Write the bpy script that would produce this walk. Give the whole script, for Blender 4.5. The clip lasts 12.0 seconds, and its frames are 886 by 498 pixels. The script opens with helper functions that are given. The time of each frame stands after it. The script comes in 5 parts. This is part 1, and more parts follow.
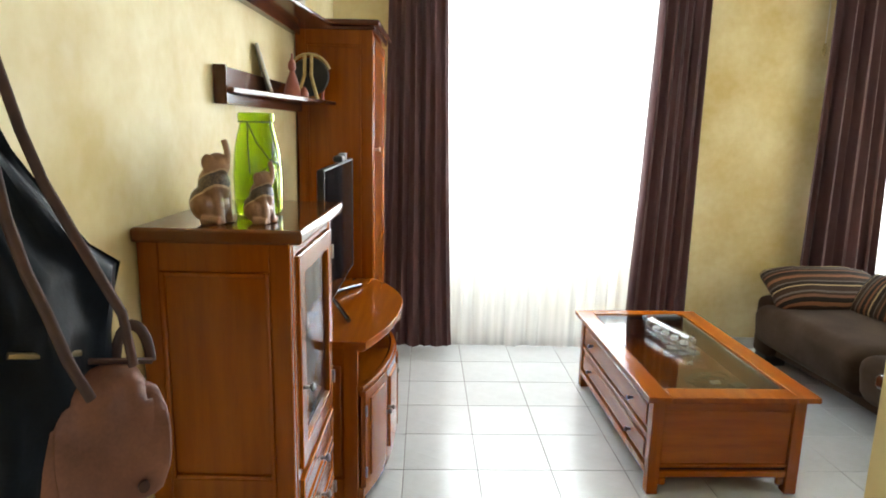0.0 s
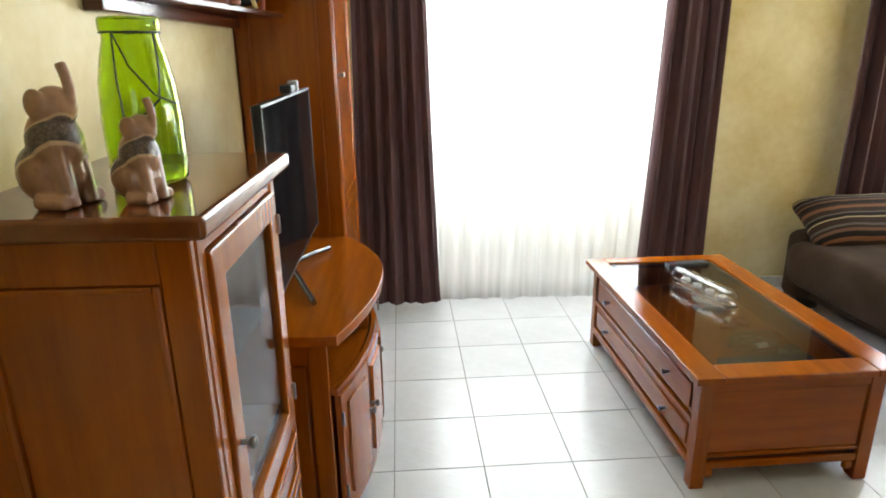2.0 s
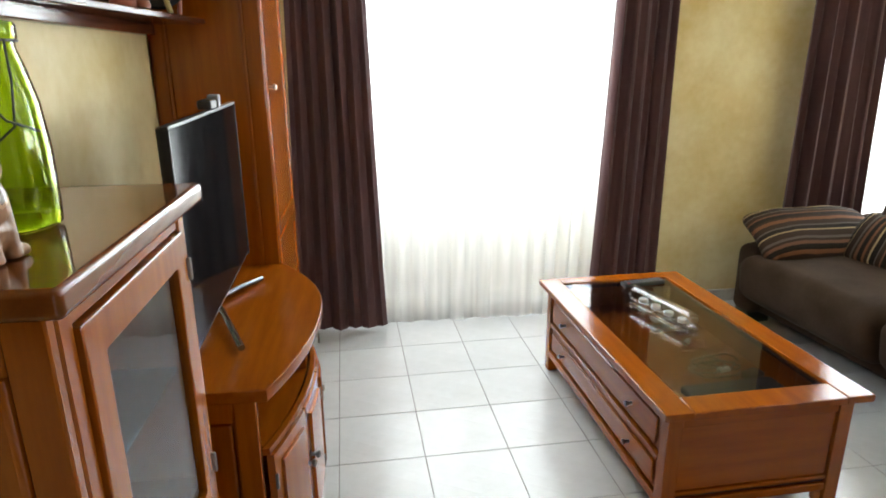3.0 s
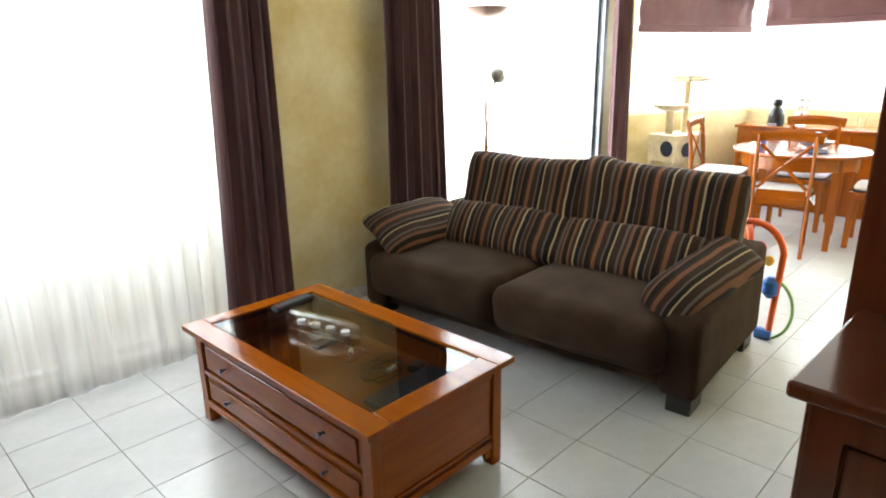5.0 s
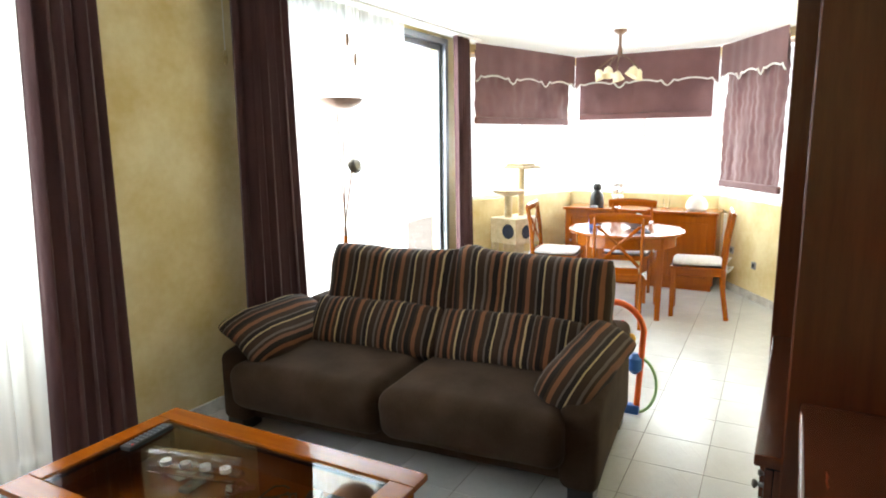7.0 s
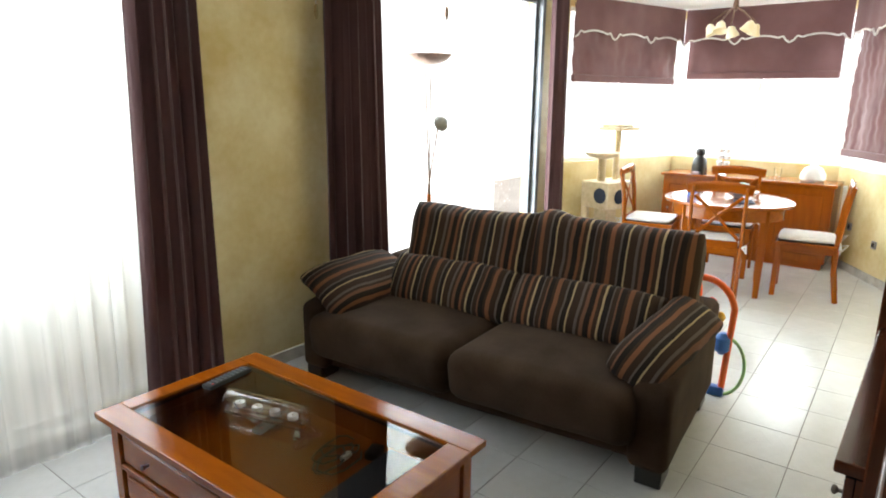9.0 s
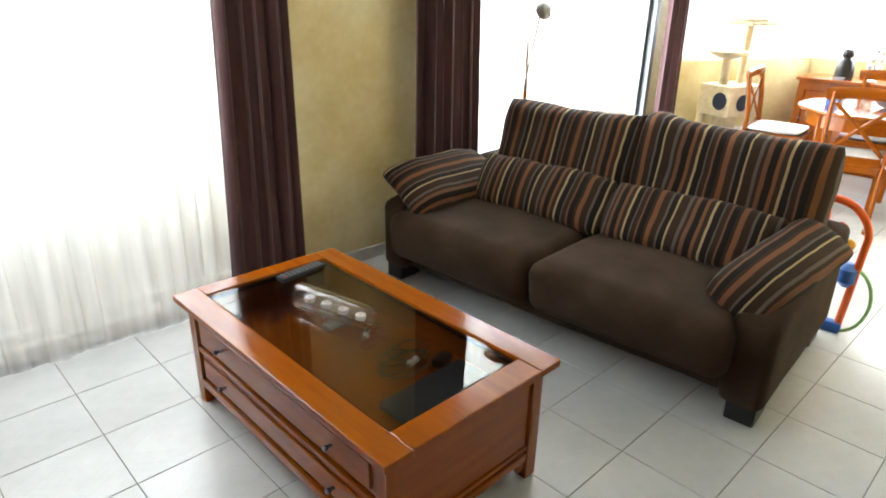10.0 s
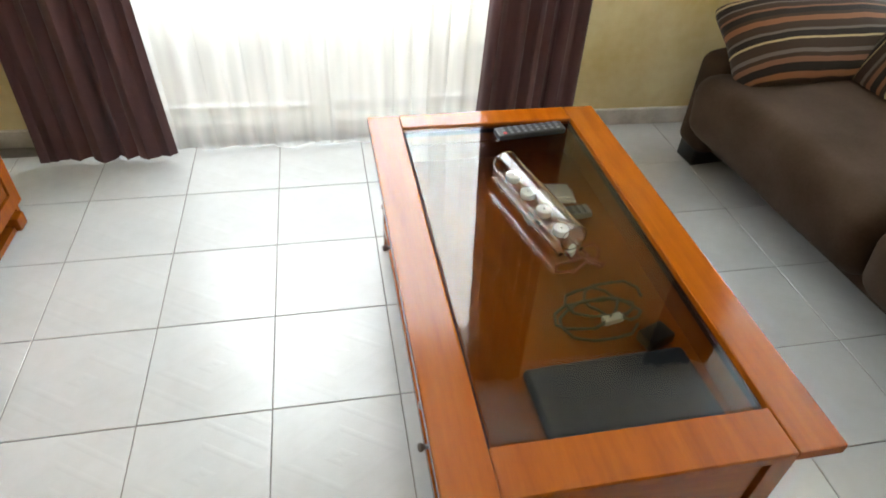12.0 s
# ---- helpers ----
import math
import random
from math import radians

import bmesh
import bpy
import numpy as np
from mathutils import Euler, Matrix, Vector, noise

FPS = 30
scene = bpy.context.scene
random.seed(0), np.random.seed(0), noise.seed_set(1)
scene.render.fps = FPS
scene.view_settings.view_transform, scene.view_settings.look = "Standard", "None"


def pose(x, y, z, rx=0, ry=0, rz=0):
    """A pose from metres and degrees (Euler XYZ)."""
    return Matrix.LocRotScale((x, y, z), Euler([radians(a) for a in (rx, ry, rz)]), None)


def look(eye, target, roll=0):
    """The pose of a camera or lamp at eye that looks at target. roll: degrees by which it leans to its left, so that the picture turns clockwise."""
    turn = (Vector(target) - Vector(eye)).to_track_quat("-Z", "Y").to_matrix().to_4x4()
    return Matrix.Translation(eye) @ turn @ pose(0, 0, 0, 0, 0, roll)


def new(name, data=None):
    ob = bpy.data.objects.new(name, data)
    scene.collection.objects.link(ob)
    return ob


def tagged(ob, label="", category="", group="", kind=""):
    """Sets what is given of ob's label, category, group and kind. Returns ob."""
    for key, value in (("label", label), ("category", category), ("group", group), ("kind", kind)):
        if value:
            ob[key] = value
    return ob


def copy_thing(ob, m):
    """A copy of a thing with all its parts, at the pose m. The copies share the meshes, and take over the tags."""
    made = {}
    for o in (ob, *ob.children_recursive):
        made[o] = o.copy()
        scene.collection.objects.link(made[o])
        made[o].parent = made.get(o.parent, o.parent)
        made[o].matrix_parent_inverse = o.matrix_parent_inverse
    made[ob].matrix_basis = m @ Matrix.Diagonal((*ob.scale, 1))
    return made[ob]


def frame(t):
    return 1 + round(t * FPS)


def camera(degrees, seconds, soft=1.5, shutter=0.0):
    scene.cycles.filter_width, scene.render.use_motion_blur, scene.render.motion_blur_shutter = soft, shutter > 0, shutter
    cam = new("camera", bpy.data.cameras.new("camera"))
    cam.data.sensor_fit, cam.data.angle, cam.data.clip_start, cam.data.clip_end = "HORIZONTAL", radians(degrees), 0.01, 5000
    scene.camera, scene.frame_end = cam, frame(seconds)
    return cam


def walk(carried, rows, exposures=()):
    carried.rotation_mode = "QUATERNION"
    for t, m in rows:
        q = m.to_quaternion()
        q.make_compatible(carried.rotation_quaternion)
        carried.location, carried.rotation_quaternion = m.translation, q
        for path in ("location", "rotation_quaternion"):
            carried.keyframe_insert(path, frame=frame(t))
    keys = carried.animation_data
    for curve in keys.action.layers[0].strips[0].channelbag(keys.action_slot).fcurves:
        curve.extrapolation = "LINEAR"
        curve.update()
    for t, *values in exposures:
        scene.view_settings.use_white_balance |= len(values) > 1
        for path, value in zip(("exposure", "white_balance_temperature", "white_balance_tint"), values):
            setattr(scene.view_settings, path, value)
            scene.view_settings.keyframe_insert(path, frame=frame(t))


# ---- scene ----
cam = camera(70.5, 12.0, soft=1.9)
PATH = [
    (0, (0.114, 0.061, 1.472), (0.114, 2.025, 1.094), 1.2),
    (0.5, (0.091, 0.19, 1.465), (0.181, 2.152, 1.089), 1.2),
    (1, (0.063, 0.324, 1.46), (0.241, 2.26, 0.991), -0.2),
    (1.5, (0.066, 0.468, 1.442), (0.246, 2.378, 0.877), -0.3),
    (2, (0.083, 0.652, 1.441), (0.147, 2.559, 0.842), -0.8),
    (2.5, (0.107, 0.771, 1.453), (0.141, 2.697, 0.914), -1.2),
    (3, (0.097, 0.855, 1.451), (0.33, 2.755, 0.873), -0.4),
    (3.5, (0.036, 0.951, 1.447), (0.642, 2.772, 0.881), -2.2),
    (3.7, (0.015, 0.972, 1.45), (0.751, 2.737, 0.867), -2.8),
    (5.3, (-0.002, 1.107, 1.515), (1.375, 2.449, 0.963), -0.2),
    (5.5, (0.04, 1.124, 1.534), (1.421, 2.467, 0.997), 0.3),
    (6, (0.077, 1.171, 1.538), (1.497, 2.487, 1.033), 0.5),
    (6.5, (0.049, 1.288, 1.544), (1.647, 2.413, 1.12), -0.3),
    (7, (-0.023, 1.398, 1.537), (1.691, 2.373, 1.204), -0.5),
    (7.2, (-0.046, 1.419, 1.541), (1.683, 2.371, 1.218), -0.6),
    (8.8, (0.033, 1.389, 1.553), (1.63, 2.525, 1.15), 0.4),
    (9, (0.066, 1.359, 1.55), (1.591, 2.566, 1.084), 0.7),
    (9.5, (0.127, 1.309, 1.528), (1.493, 2.646, 0.942), 0.9),
    (10, (0.243, 1.436, 1.49), (1.493, 2.799, 0.728), 1.3),
    (10.5, (0.369, 1.637, 1.463), (1.53, 2.942, 0.49), 2.1),
    (11, (0.476, 1.776, 1.415), (1.399, 3.168, 0.314), 2.0),
    (11.5, (0.721, 1.838, 1.37), (1.314, 3.331, 0.178), 2.5),
    (12, (0.835, 1.933, 1.358), (1.113, 3.429, 0.06), 3.1),
]
walk(cam, [(t, look(eye, target, roll)) for t, eye, target, roll in PATH], exposures=((0.0, 0.82), (2.5, 0.70), (3.5, 0.50), (5.5, 0.40), (7.0, 0.22), (9.0, 0.06), (9.5, 0.22), (10.5, 0.74), (11.0, 0.86), (12.0, 0.84)))

# ---- light ----
world = bpy.data.worlds.new("sky")
scene.world = world
world.use_nodes = True
sky = world.node_tree.nodes.new("ShaderNodeTexSky")
sky.sky_type, sky.sun_disc = "NISHITA", False
sky.sun_elevation, sky.sun_rotation = radians(50), radians(180)
back = world.node_tree.nodes["Background"]
back.inputs["Strength"].default_value = 0.15
world.node_tree.links.new(sky.outputs["Color"], back.inputs["Color"])
sun = new("sun", bpy.data.lights.new("sun", "SUN"))
sun.data.energy, sun.data.angle, sun.data.color = 2.5, radians(0.5), (1.0, 0.95, 0.88)
sun.matrix_basis = look((0, -20, 24), (0, 0, 0))



def window_light(name, centre, facing, width, height, watts):
    """The sky's light in a window's opening."""
    lamp = new(name, bpy.data.lights.new(name, "AREA"))
    lamp.data.shape, lamp.data.size, lamp.data.size_y = "RECTANGLE", width, height
    lamp.data.energy, lamp.data.color = watts, (0.89, 0.975, 1.0)
    c = Vector(centre)
    lamp.matrix_basis = look(c, c + Vector(facing))


# ---- materials ----
def nodes_of(name):
    m = bpy.data.materials.new(name)
    m.use_nodes = True
    return m, m.node_tree.nodes, m.node_tree.links, m.node_tree.nodes["Principled BSDF"]


def surface(name, dark, light, rough=0.5, scale=6.0, stretch=(1, 1, 1), grain=60.0, bump=0.1, metal=0.0, coat=0.0, depth=0.003, sheen=0.0, vary=0.0, detail=6.0, low=0.3, high=0.7):
    """A colour that wanders between two tones at a coarse scale, with a fine grain and relief."""
    m, n, l, b = nodes_of(name)
    co = n.new("ShaderNodeTexCoord")
    mp = n.new("ShaderNodeMapping")
    mp.inputs["Scale"].default_value = stretch
    l.new(co.outputs["Object"], mp.inputs["Vector"])
    big = n.new("ShaderNodeTexNoise")
    big.inputs["Scale"].default_value, big.inputs["Detail"].default_value = scale, detail
    fine = n.new("ShaderNodeTexNoise")
    fine.inputs["Scale"].default_value, fine.inputs["Detail"].default_value = grain, 4.0
    l.new(mp.outputs["Vector"], big.inputs["Vector"])
    l.new(mp.outputs["Vector"], fine.inputs["Vector"])
    mixed = n.new("ShaderNodeMath")
    mixed.operation = "MULTIPLY_ADD"
    mixed.inputs[1].default_value = 0.25
    l.new(fine.outputs["Fac"], mixed.inputs[0])
    l.new(big.outputs["Fac"], mixed.inputs[2])
    last = mixed.outputs[0]
    if vary:
        info = n.new("ShaderNodeObjectInfo")
        add = n.new("ShaderNodeMath")
        add.operation = "MULTIPLY_ADD"
        add.inputs[1].default_value = vary
        l.new(info.outputs["Random"], add.inputs[0])
        l.new(last, add.inputs[2])
        last = add.outputs[0]
    ramp = n.new("ShaderNodeValToRGB")
    ramp.color_ramp.elements[0].position, ramp.color_ramp.elements[1].position = low + 0.12, high + 0.12
    ramp.color_ramp.elements[0].color, ramp.color_ramp.elements[1].color = (*dark, 1), (*light, 1)
    l.new(last, ramp.inputs["Fac"])
    l.new(ramp.outputs["Color"], b.inputs["Base Color"])
    b.inputs["Roughness"].default_value, b.inputs["Metallic"].default_value = rough, metal
    b.inputs["Coat Weight"].default_value, b.inputs["Coat Roughness"].default_value = coat, 0.12
    b.inputs["Sheen Weight"].default_value = sheen
    if bump:
        bp = n.new("ShaderNodeBump")
        bp.inputs["Strength"].default_value, bp.inputs["Distance"].default_value = bump, depth
        l.new(mixed.outputs[0], bp.inputs["Height"])
        l.new(bp.outputs["Normal"], b.inputs["Normal"])
    return m


def glass(name, colour=(1, 1, 1), rough=0.0):
    m, n, l, b = nodes_of(name)
    b.inputs["Base Color"].default_value = (*colour, 1)
    b.inputs["Transmission Weight"].default_value, b.inputs["Roughness"].default_value, b.inputs["IOR"].default_value = 1.0, rough, 1.45
    return m


def pane_glass(name, tint=(1, 1, 1), gloss=0.08, shine=0.9):
    """Thin pane: mostly clear, with a mirror gloss that grows at grazing angles."""
    m, n, l, b = nodes_of(name)
    clear, mirror, mix, rim = n.new("ShaderNodeBsdfTransparent"), n.new("ShaderNodeBsdfGlossy"), n.new("ShaderNodeMixShader"), n.new("ShaderNodeLayerWeight")
    steep, fres = n.new("ShaderNodeMath"), n.new("ShaderNodeMath")
    clear.inputs["Color"].default_value = (*tint, 1)
    mirror.inputs["Roughness"].default_value = gloss
    rim.inputs["Blend"].default_value = 0.5
    steep.operation, fres.operation = "POWER", "MULTIPLY_ADD"
    steep.inputs[1].default_value, fres.inputs[1].default_value, fres.inputs[2].default_value = 4.5, shine, 0.04
    l.new(rim.outputs["Facing"], steep.inputs[0])
    l.new(steep.outputs[0], fres.inputs[0])
    l.new(fres.outputs[0], mix.inputs[0])
    l.new(clear.outputs[0], mix.inputs[1])
    l.new(mirror.outputs[0], mix.inputs[2])
    l.new(mix.outputs[0], n["Material Output"].inputs["Surface"])
    return m


def sheer_cloth(name, share):
    """Fine net: part open, part thin cloth that lets light through; broad upright streaks imitate fold shading."""
    m, n, l, b = nodes_of(name)
    clear, thin, mix = n.new("ShaderNodeBsdfTransparent"), n.new("ShaderNodeBsdfTranslucent"), n.new("ShaderNodeMixShader")
    soft, both = n.new("ShaderNodeBsdfDiffuse"), n.new("ShaderNodeMixShader")
    thin.inputs["Color"].default_value = (0.87, 0.88, 0.86, 1)
    soft.inputs["Color"].default_value = (0.85, 0.86, 0.84, 1)
    co, noise_tex, ramp = n.new("ShaderNodeTexCoord"), n.new("ShaderNodeTexNoise"), n.new("ShaderNodeMapRange")
    mp = n.new("ShaderNodeMapping")
    mp.inputs["Scale"].default_value = (5, 5, 0.25)
    l.new(co.outputs["Object"], mp.inputs["Vector"])
    l.new(mp.outputs["Vector"], noise_tex.inputs["Vector"])
    noise_tex.inputs["Detail"].default_value = 0.6
    ramp.inputs["To Min"].default_value, ramp.inputs["To Max"].default_value = share - 0.22, share + 0.22
    l.new(noise_tex.outputs["Fac"], ramp.inputs["Value"])
    l.new(ramp.outputs[0], mix.inputs[0])
    both.inputs[0].default_value = 0.35
    l.new(thin.outputs[0], both.inputs[1])
    l.new(soft.outputs[0], both.inputs[2])
    l.new(clear.outputs[0], mix.inputs[1])
    l.new(both.outputs[0], mix.inputs[2])
    l.new(mix.outputs[0], n["Material Output"].inputs["Surface"])
    return m


def stripes(name, axis, period=0.37, shift=0.0):
    """Woven stripes of uneven width across one axis of the cushion."""
    m, n, l, b = nodes_of(name)
    co, sep, sc, fr, ramp = n.new("ShaderNodeTexCoord"), n.new("ShaderNodeSeparateXYZ"), n.new("ShaderNodeMath"), n.new("ShaderNodeMath"), n.new("ShaderNodeValToRGB")
    wob = n.new("ShaderNodeTexNoise")
    wob.inputs["Scale"].default_value = 5.0
    l.new(co.outputs["Object"], sep.inputs[0])
    l.new(co.outputs["Object"], wob.inputs["Vector"])
    sc.operation, fr.operation = "MULTIPLY_ADD", "FRACT"
    sc.inputs[1].default_value = 1 / period
    shifted = n.new("ShaderNodeMath")
    shifted.operation = "MULTIPLY_ADD"
    shifted.inputs[1].default_value, shifted.inputs[2].default_value = 0.06, 5.0 + shift
    l.new(wob.outputs["Fac"], shifted.inputs[0])
    l.new(sep.outputs[axis], sc.inputs[0])
    l.new(shifted.outputs[0], sc.inputs[2])
    l.new(sc.outputs[0], fr.inputs[0])
    l.new(fr.outputs[0], ramp.inputs["Fac"])
    brown, black, rust, cream, grey, tan = (0.045, 0.027, 0.019), (0.022, 0.016, 0.014), (0.20, 0.085, 0.042), (0.40, 0.30, 0.165), (0.12, 0.098, 0.085), (0.17, 0.080, 0.048)
    bands = [(0, brown), (.10, cream), (.125, black), (.19, grey), (.215, brown), (.30, rust), (.36, brown), (.40, black), (.47, tan), (.50, brown), (.56, grey), (.58, black), (.66, cream), (.69, brown), (.75, rust), (.79, black), (.87, tan), (.92, brown), (.96, grey)]
    el = ramp.color_ramp.elements
    ramp.color_ramp.interpolation = "CONSTANT"
    el[0].color = (*bands[0][1], 1)
    el.remove(el[1])
    for at, c in bands[1:]:
        el.new(at).color = (*c, 1)
    fine = n.new("ShaderNodeTexNoise")
    fine.inputs["Scale"].default_value = 350
    l.new(co.outputs["Object"], fine.inputs["Vector"])
    bp = n.new("ShaderNodeBump")
    bp.inputs["Strength"].default_value, bp.inputs["Distance"].default_value = 0.5, 0.002
    l.new(fine.outputs["Fac"], bp.inputs["Height"])
    l.new(bp.outputs["Normal"], b.inputs["Normal"])
    l.new(ramp.outputs["Color"], b.inputs["Base Color"])
    b.inputs["Roughness"].default_value, b.inputs["Sheen Weight"].default_value = 0.85, 0.04
    return m


def wood(name, stretch, dark=(0.195, 0.040, 0.002), light=(0.34, 0.088, 0.004), rough=0.15):
    return surface(name, dark, light, rough, scale=5.0, stretch=stretch, grain=40, bump=0.06, coat=0.0, depth=0.001, low=0.02, high=1.0)


WOOD_X, WOOD_Y, WOOD_Z = wood("cherry_along_x", (0.6, 7, 7)), wood("cherry_along_y", (7, 0.6, 7)), wood("cherry_upright", (7, 7, 0.5))
DARK_X, DARK_Y, DARK_Z = [wood("dark_cherry_" + k, s, (0.045, 0.012, 0.006), (0.105, 0.028, 0.012)) for k, s in (("along_x", (0.6, 7, 7)), ("along_y", (7, 0.6, 7)), ("upright", (7, 7, 0.5)))]
# glossy browner cherry; dark reflections on the chest top are put into its colour
POLISHED = wood("polished_cherry_top_with_dark_reflection", (7, 0.6, 7), (0.10, 0.026, 0.006), (0.18, 0.052, 0.010), 0.07)
# near-black brown that paints the shade inside the table's narrow gaps
GAP_SHADE = surface("painted_gap_shade", (0.02, 0.006, 0.003), (0.04, 0.012, 0.006), 0.5)
PAINT = surface("sponged_yellow_paint", (0.62, 0.47, 0.18), (0.80, 0.70, 0.42), 0.55, scale=2.6, grain=22, bump=0.25, depth=0.003, detail=8)
PLASTER = surface("pale_terrace_plaster", (0.72, 0.70, 0.64), (0.82, 0.80, 0.75), 0.8, scale=3, grain=30, bump=0.2)
WHITE_PAINT = surface("white_ceiling_paint", (0.78, 0.78, 0.77), (0.84, 0.84, 0.83), 0.8, scale=3, bump=0.1)
TILE = surface("white_marble_tile", (0.49, 0.505, 0.505), (0.62, 0.635, 0.64), 0.24, scale=3.5, grain=30, bump=0.02, vary=0.10, low=0.2, high=0.75)
def rhombus_relief(m):
    """Shallow nested rhombuses pressed into each tile."""
    n, l = m.node_tree.nodes, m.node_tree.links
    co, mp, ab, sep, add, wave, bp = n.new("ShaderNodeTexCoord"), n.new("ShaderNodeVectorMath"), n.new("ShaderNodeVectorMath"), n.new("ShaderNodeSeparateXYZ"), n.new("ShaderNodeMath"), n.new("ShaderNodeMath"), n.new("ShaderNodeBump")
    mp.operation, ab.operation = "SUBTRACT", "ABSOLUTE"
    mp.inputs[1].default_value = (0.165, 0.165, 0)
    l.new(co.outputs["Object"], mp.inputs[0])
    l.new(mp.outputs[0], ab.inputs[0])
    l.new(ab.outputs[0], sep.inputs[0])
    add.operation = "MULTIPLY_ADD"
    add.inputs[1].default_value = 0.62
    l.new(sep.outputs[0], add.inputs[0])
    l.new(sep.outputs[1], add.inputs[2])
    scale, ridge = n.new("ShaderNodeMath"), n.new("ShaderNodeMath")
    scale.operation, scale.inputs[1].default_value = "MULTIPLY", 95.0
    l.new(add.outputs[0], scale.inputs[0])
    wave.operation = "SINE"
    l.new(scale.outputs[0], wave.inputs[0])
    ridge.operation, ridge.inputs[1].default_value = "MAXIMUM", 0.55
    l.new(wave.outputs[0], ridge.inputs[0])
    bp.inputs["Strength"].default_value, bp.inputs["Distance"].default_value = 0.35, 0.0014
    l.new(ridge.outputs[0], bp.inputs["Height"])
    b = n["Principled BSDF"]
    l.new(b.inputs["Normal"].links[0].from_socket, bp.inputs["Normal"])
    l.new(bp.outputs["Normal"], b.inputs["Normal"])


rhombus_relief(TILE)
GROUT = surface("grey_grout", (0.13, 0.12, 0.11), (0.24, 0.22, 0.20), 0.9, scale=4)
SKIRT = surface("grey_marble_skirting", (0.42, 0.40, 0.36), (0.68, 0.66, 0.62), 0.25, scale=9)
CURTAIN = surface("plum_brown_curtain_cloth", (0.066, 0.031, 0.033), (0.108, 0.054, 0.057), 0.8, scale=3, stretch=(6, 6, 0.6), grain=250, bump=0.25, sheen=0.15)
BLIND = surface("mauve_blind_cloth", (0.14, 0.068, 0.07), (0.20, 0.105, 0.106), 0.85, scale=3, grain=250, bump=0.3, sheen=0.3)
SHEER = sheer_cloth("white_net", 0.50)
SHEER_CREAM = sheer_cloth("cream_net", 0.45)
SUEDE = surface("chocolate_suede", (0.036, 0.021, 0.013), (0.062, 0.039, 0.026), 0.9, scale=5, grain=120, bump=0.2, sheen=0.03)
STRIPE_Y, STRIPE_Y2, STRIPE_ARM = stripes("striped_cloth", 1), stripes("striped_cloth_offset", 1, 0.36, 0.4), stripes("striped_arm_cloth", 1, 0.33, 0.2)
CHROME = surface("chrome", (0.6, 0.6, 0.6), (0.75, 0.75, 0.75), 0.18, metal=1.0, bump=0)
STEEL = surface("dark_polished_steel", (0.16, 0.17, 0.18), (0.26, 0.27, 0.28), 0.16, metal=1.0, bump=0)
PEWTER = surface("pewter_knob", (0.16, 0.15, 0.14), (0.30, 0.29, 0.27), 0.32, metal=1.0, bump=0.05)
BLACK = surface("black_plastic", (0.010, 0.010, 0.011), (0.020, 0.020, 0.022), 0.35, bump=0.02)
SCREEN = surface("dark_screen", (0.006, 0.006, 0.007), (0.009, 0.009, 0.010), 0.08, bump=0)
GREY_PLASTIC = surface("grey_plastic", (0.28, 0.28, 0.29), (0.36, 0.36, 0.37), 0.4)
WHITE_PLASTIC = surface("white_plastic", (0.72, 0.72, 0.70), (0.80, 0.80, 0.78), 0.4)
ALUMINIUM = surface("grey_aluminium", (0.17, 0.18, 0.19), (0.25, 0.26, 0.28), 0.35, metal=0.7)
LEATHER = surface("black_leather", (0.003, 0.0045, 0.007), (0.008, 0.011, 0.016), 0.34, scale=12, grain=160, bump=0.35)
TAN_LEATHER = surface("brown_leather", (0.12, 0.042, 0.025), (0.25, 0.098, 0.056), 0.42, scale=9, grain=140, bump=0.35)
STRAP = surface("dark_brown_strap", (0.035, 0.014, 0.011), (0.07, 0.028, 0.021), 0.45, scale=20, grain=140, bump=0.2)
BRASS = surface("pale_brass", (0.45, 0.38, 0.24), (0.65, 0.55, 0.36), 0.3, metal=1.0)
GREEN_GLASS = glass("lime_green_glass", (0.55, 0.72, 0.05))
CLEAR = glass("clear_glass")
PANE = pane_glass("window_pane", gloss=0.02)
CABINET_GLASS = pane_glass("cabinet_pane", (0.93, 0.95, 0.95), 0.02, 0.3)
TABLE_GLASS = pane_glass("smoked_table_glass", (0.70, 0.68, 0.62), 0.01)
EL_BODY = surface("carved_caramel_wood", (0.16, 0.065, 0.028), (0.36, 0.19, 0.10), 0.30, scale=9, bump=0.15, coat=0.3)
EL_CLOTH = surface("dark_painted_saddle", (0.05, 0.038, 0.032), (0.17, 0.12, 0.09), 0.5, scale=60, grain=90, bump=0.5)
EL_EDGE = surface("cream_painted_edge", (0.42, 0.26, 0.15), (0.58, 0.40, 0.26), 0.5)
CREAM_PLUSH = surface("cream_plush", (0.55, 0.44, 0.26), (0.72, 0.60, 0.40), 0.95, scale=20, grain=200, bump=0.6, sheen=0.4)
SEAT_PAD = surface("white_seat_pad", (0.62, 0.60, 0.58), (0.74, 0.72, 0.70), 0.9, scale=20, bump=0.2)
ORANGE = surface("orange_plastic", (0.75, 0.10, 0.015), (0.85, 0.15, 0.02), 0.35)
RED = surface("red_plastic", (0.55, 0.02, 0.02), (0.65, 0.03, 0.03), 0.35)
BLUE = surface("blue_plastic", (0.03, 0.12, 0.45), (0.04, 0.17, 0.55), 0.35)
GREEN = surface("light_green_plastic", (0.30, 0.55, 0.22), (0.38, 0.65, 0.28), 0.35)
YELLOW = surface("yellow_plastic", (0.75, 0.45, 0.05), (0.82, 0.52, 0.07), 0.35)
BRONZE = surface("brown_bronze", (0.12, 0.065, 0.045), (0.22, 0.13, 0.09), 0.35, metal=0.6)
FROSTED = surface("frosted_cream_glass", (0.78, 0.66, 0.45), (0.86, 0.76, 0.56), 0.4)
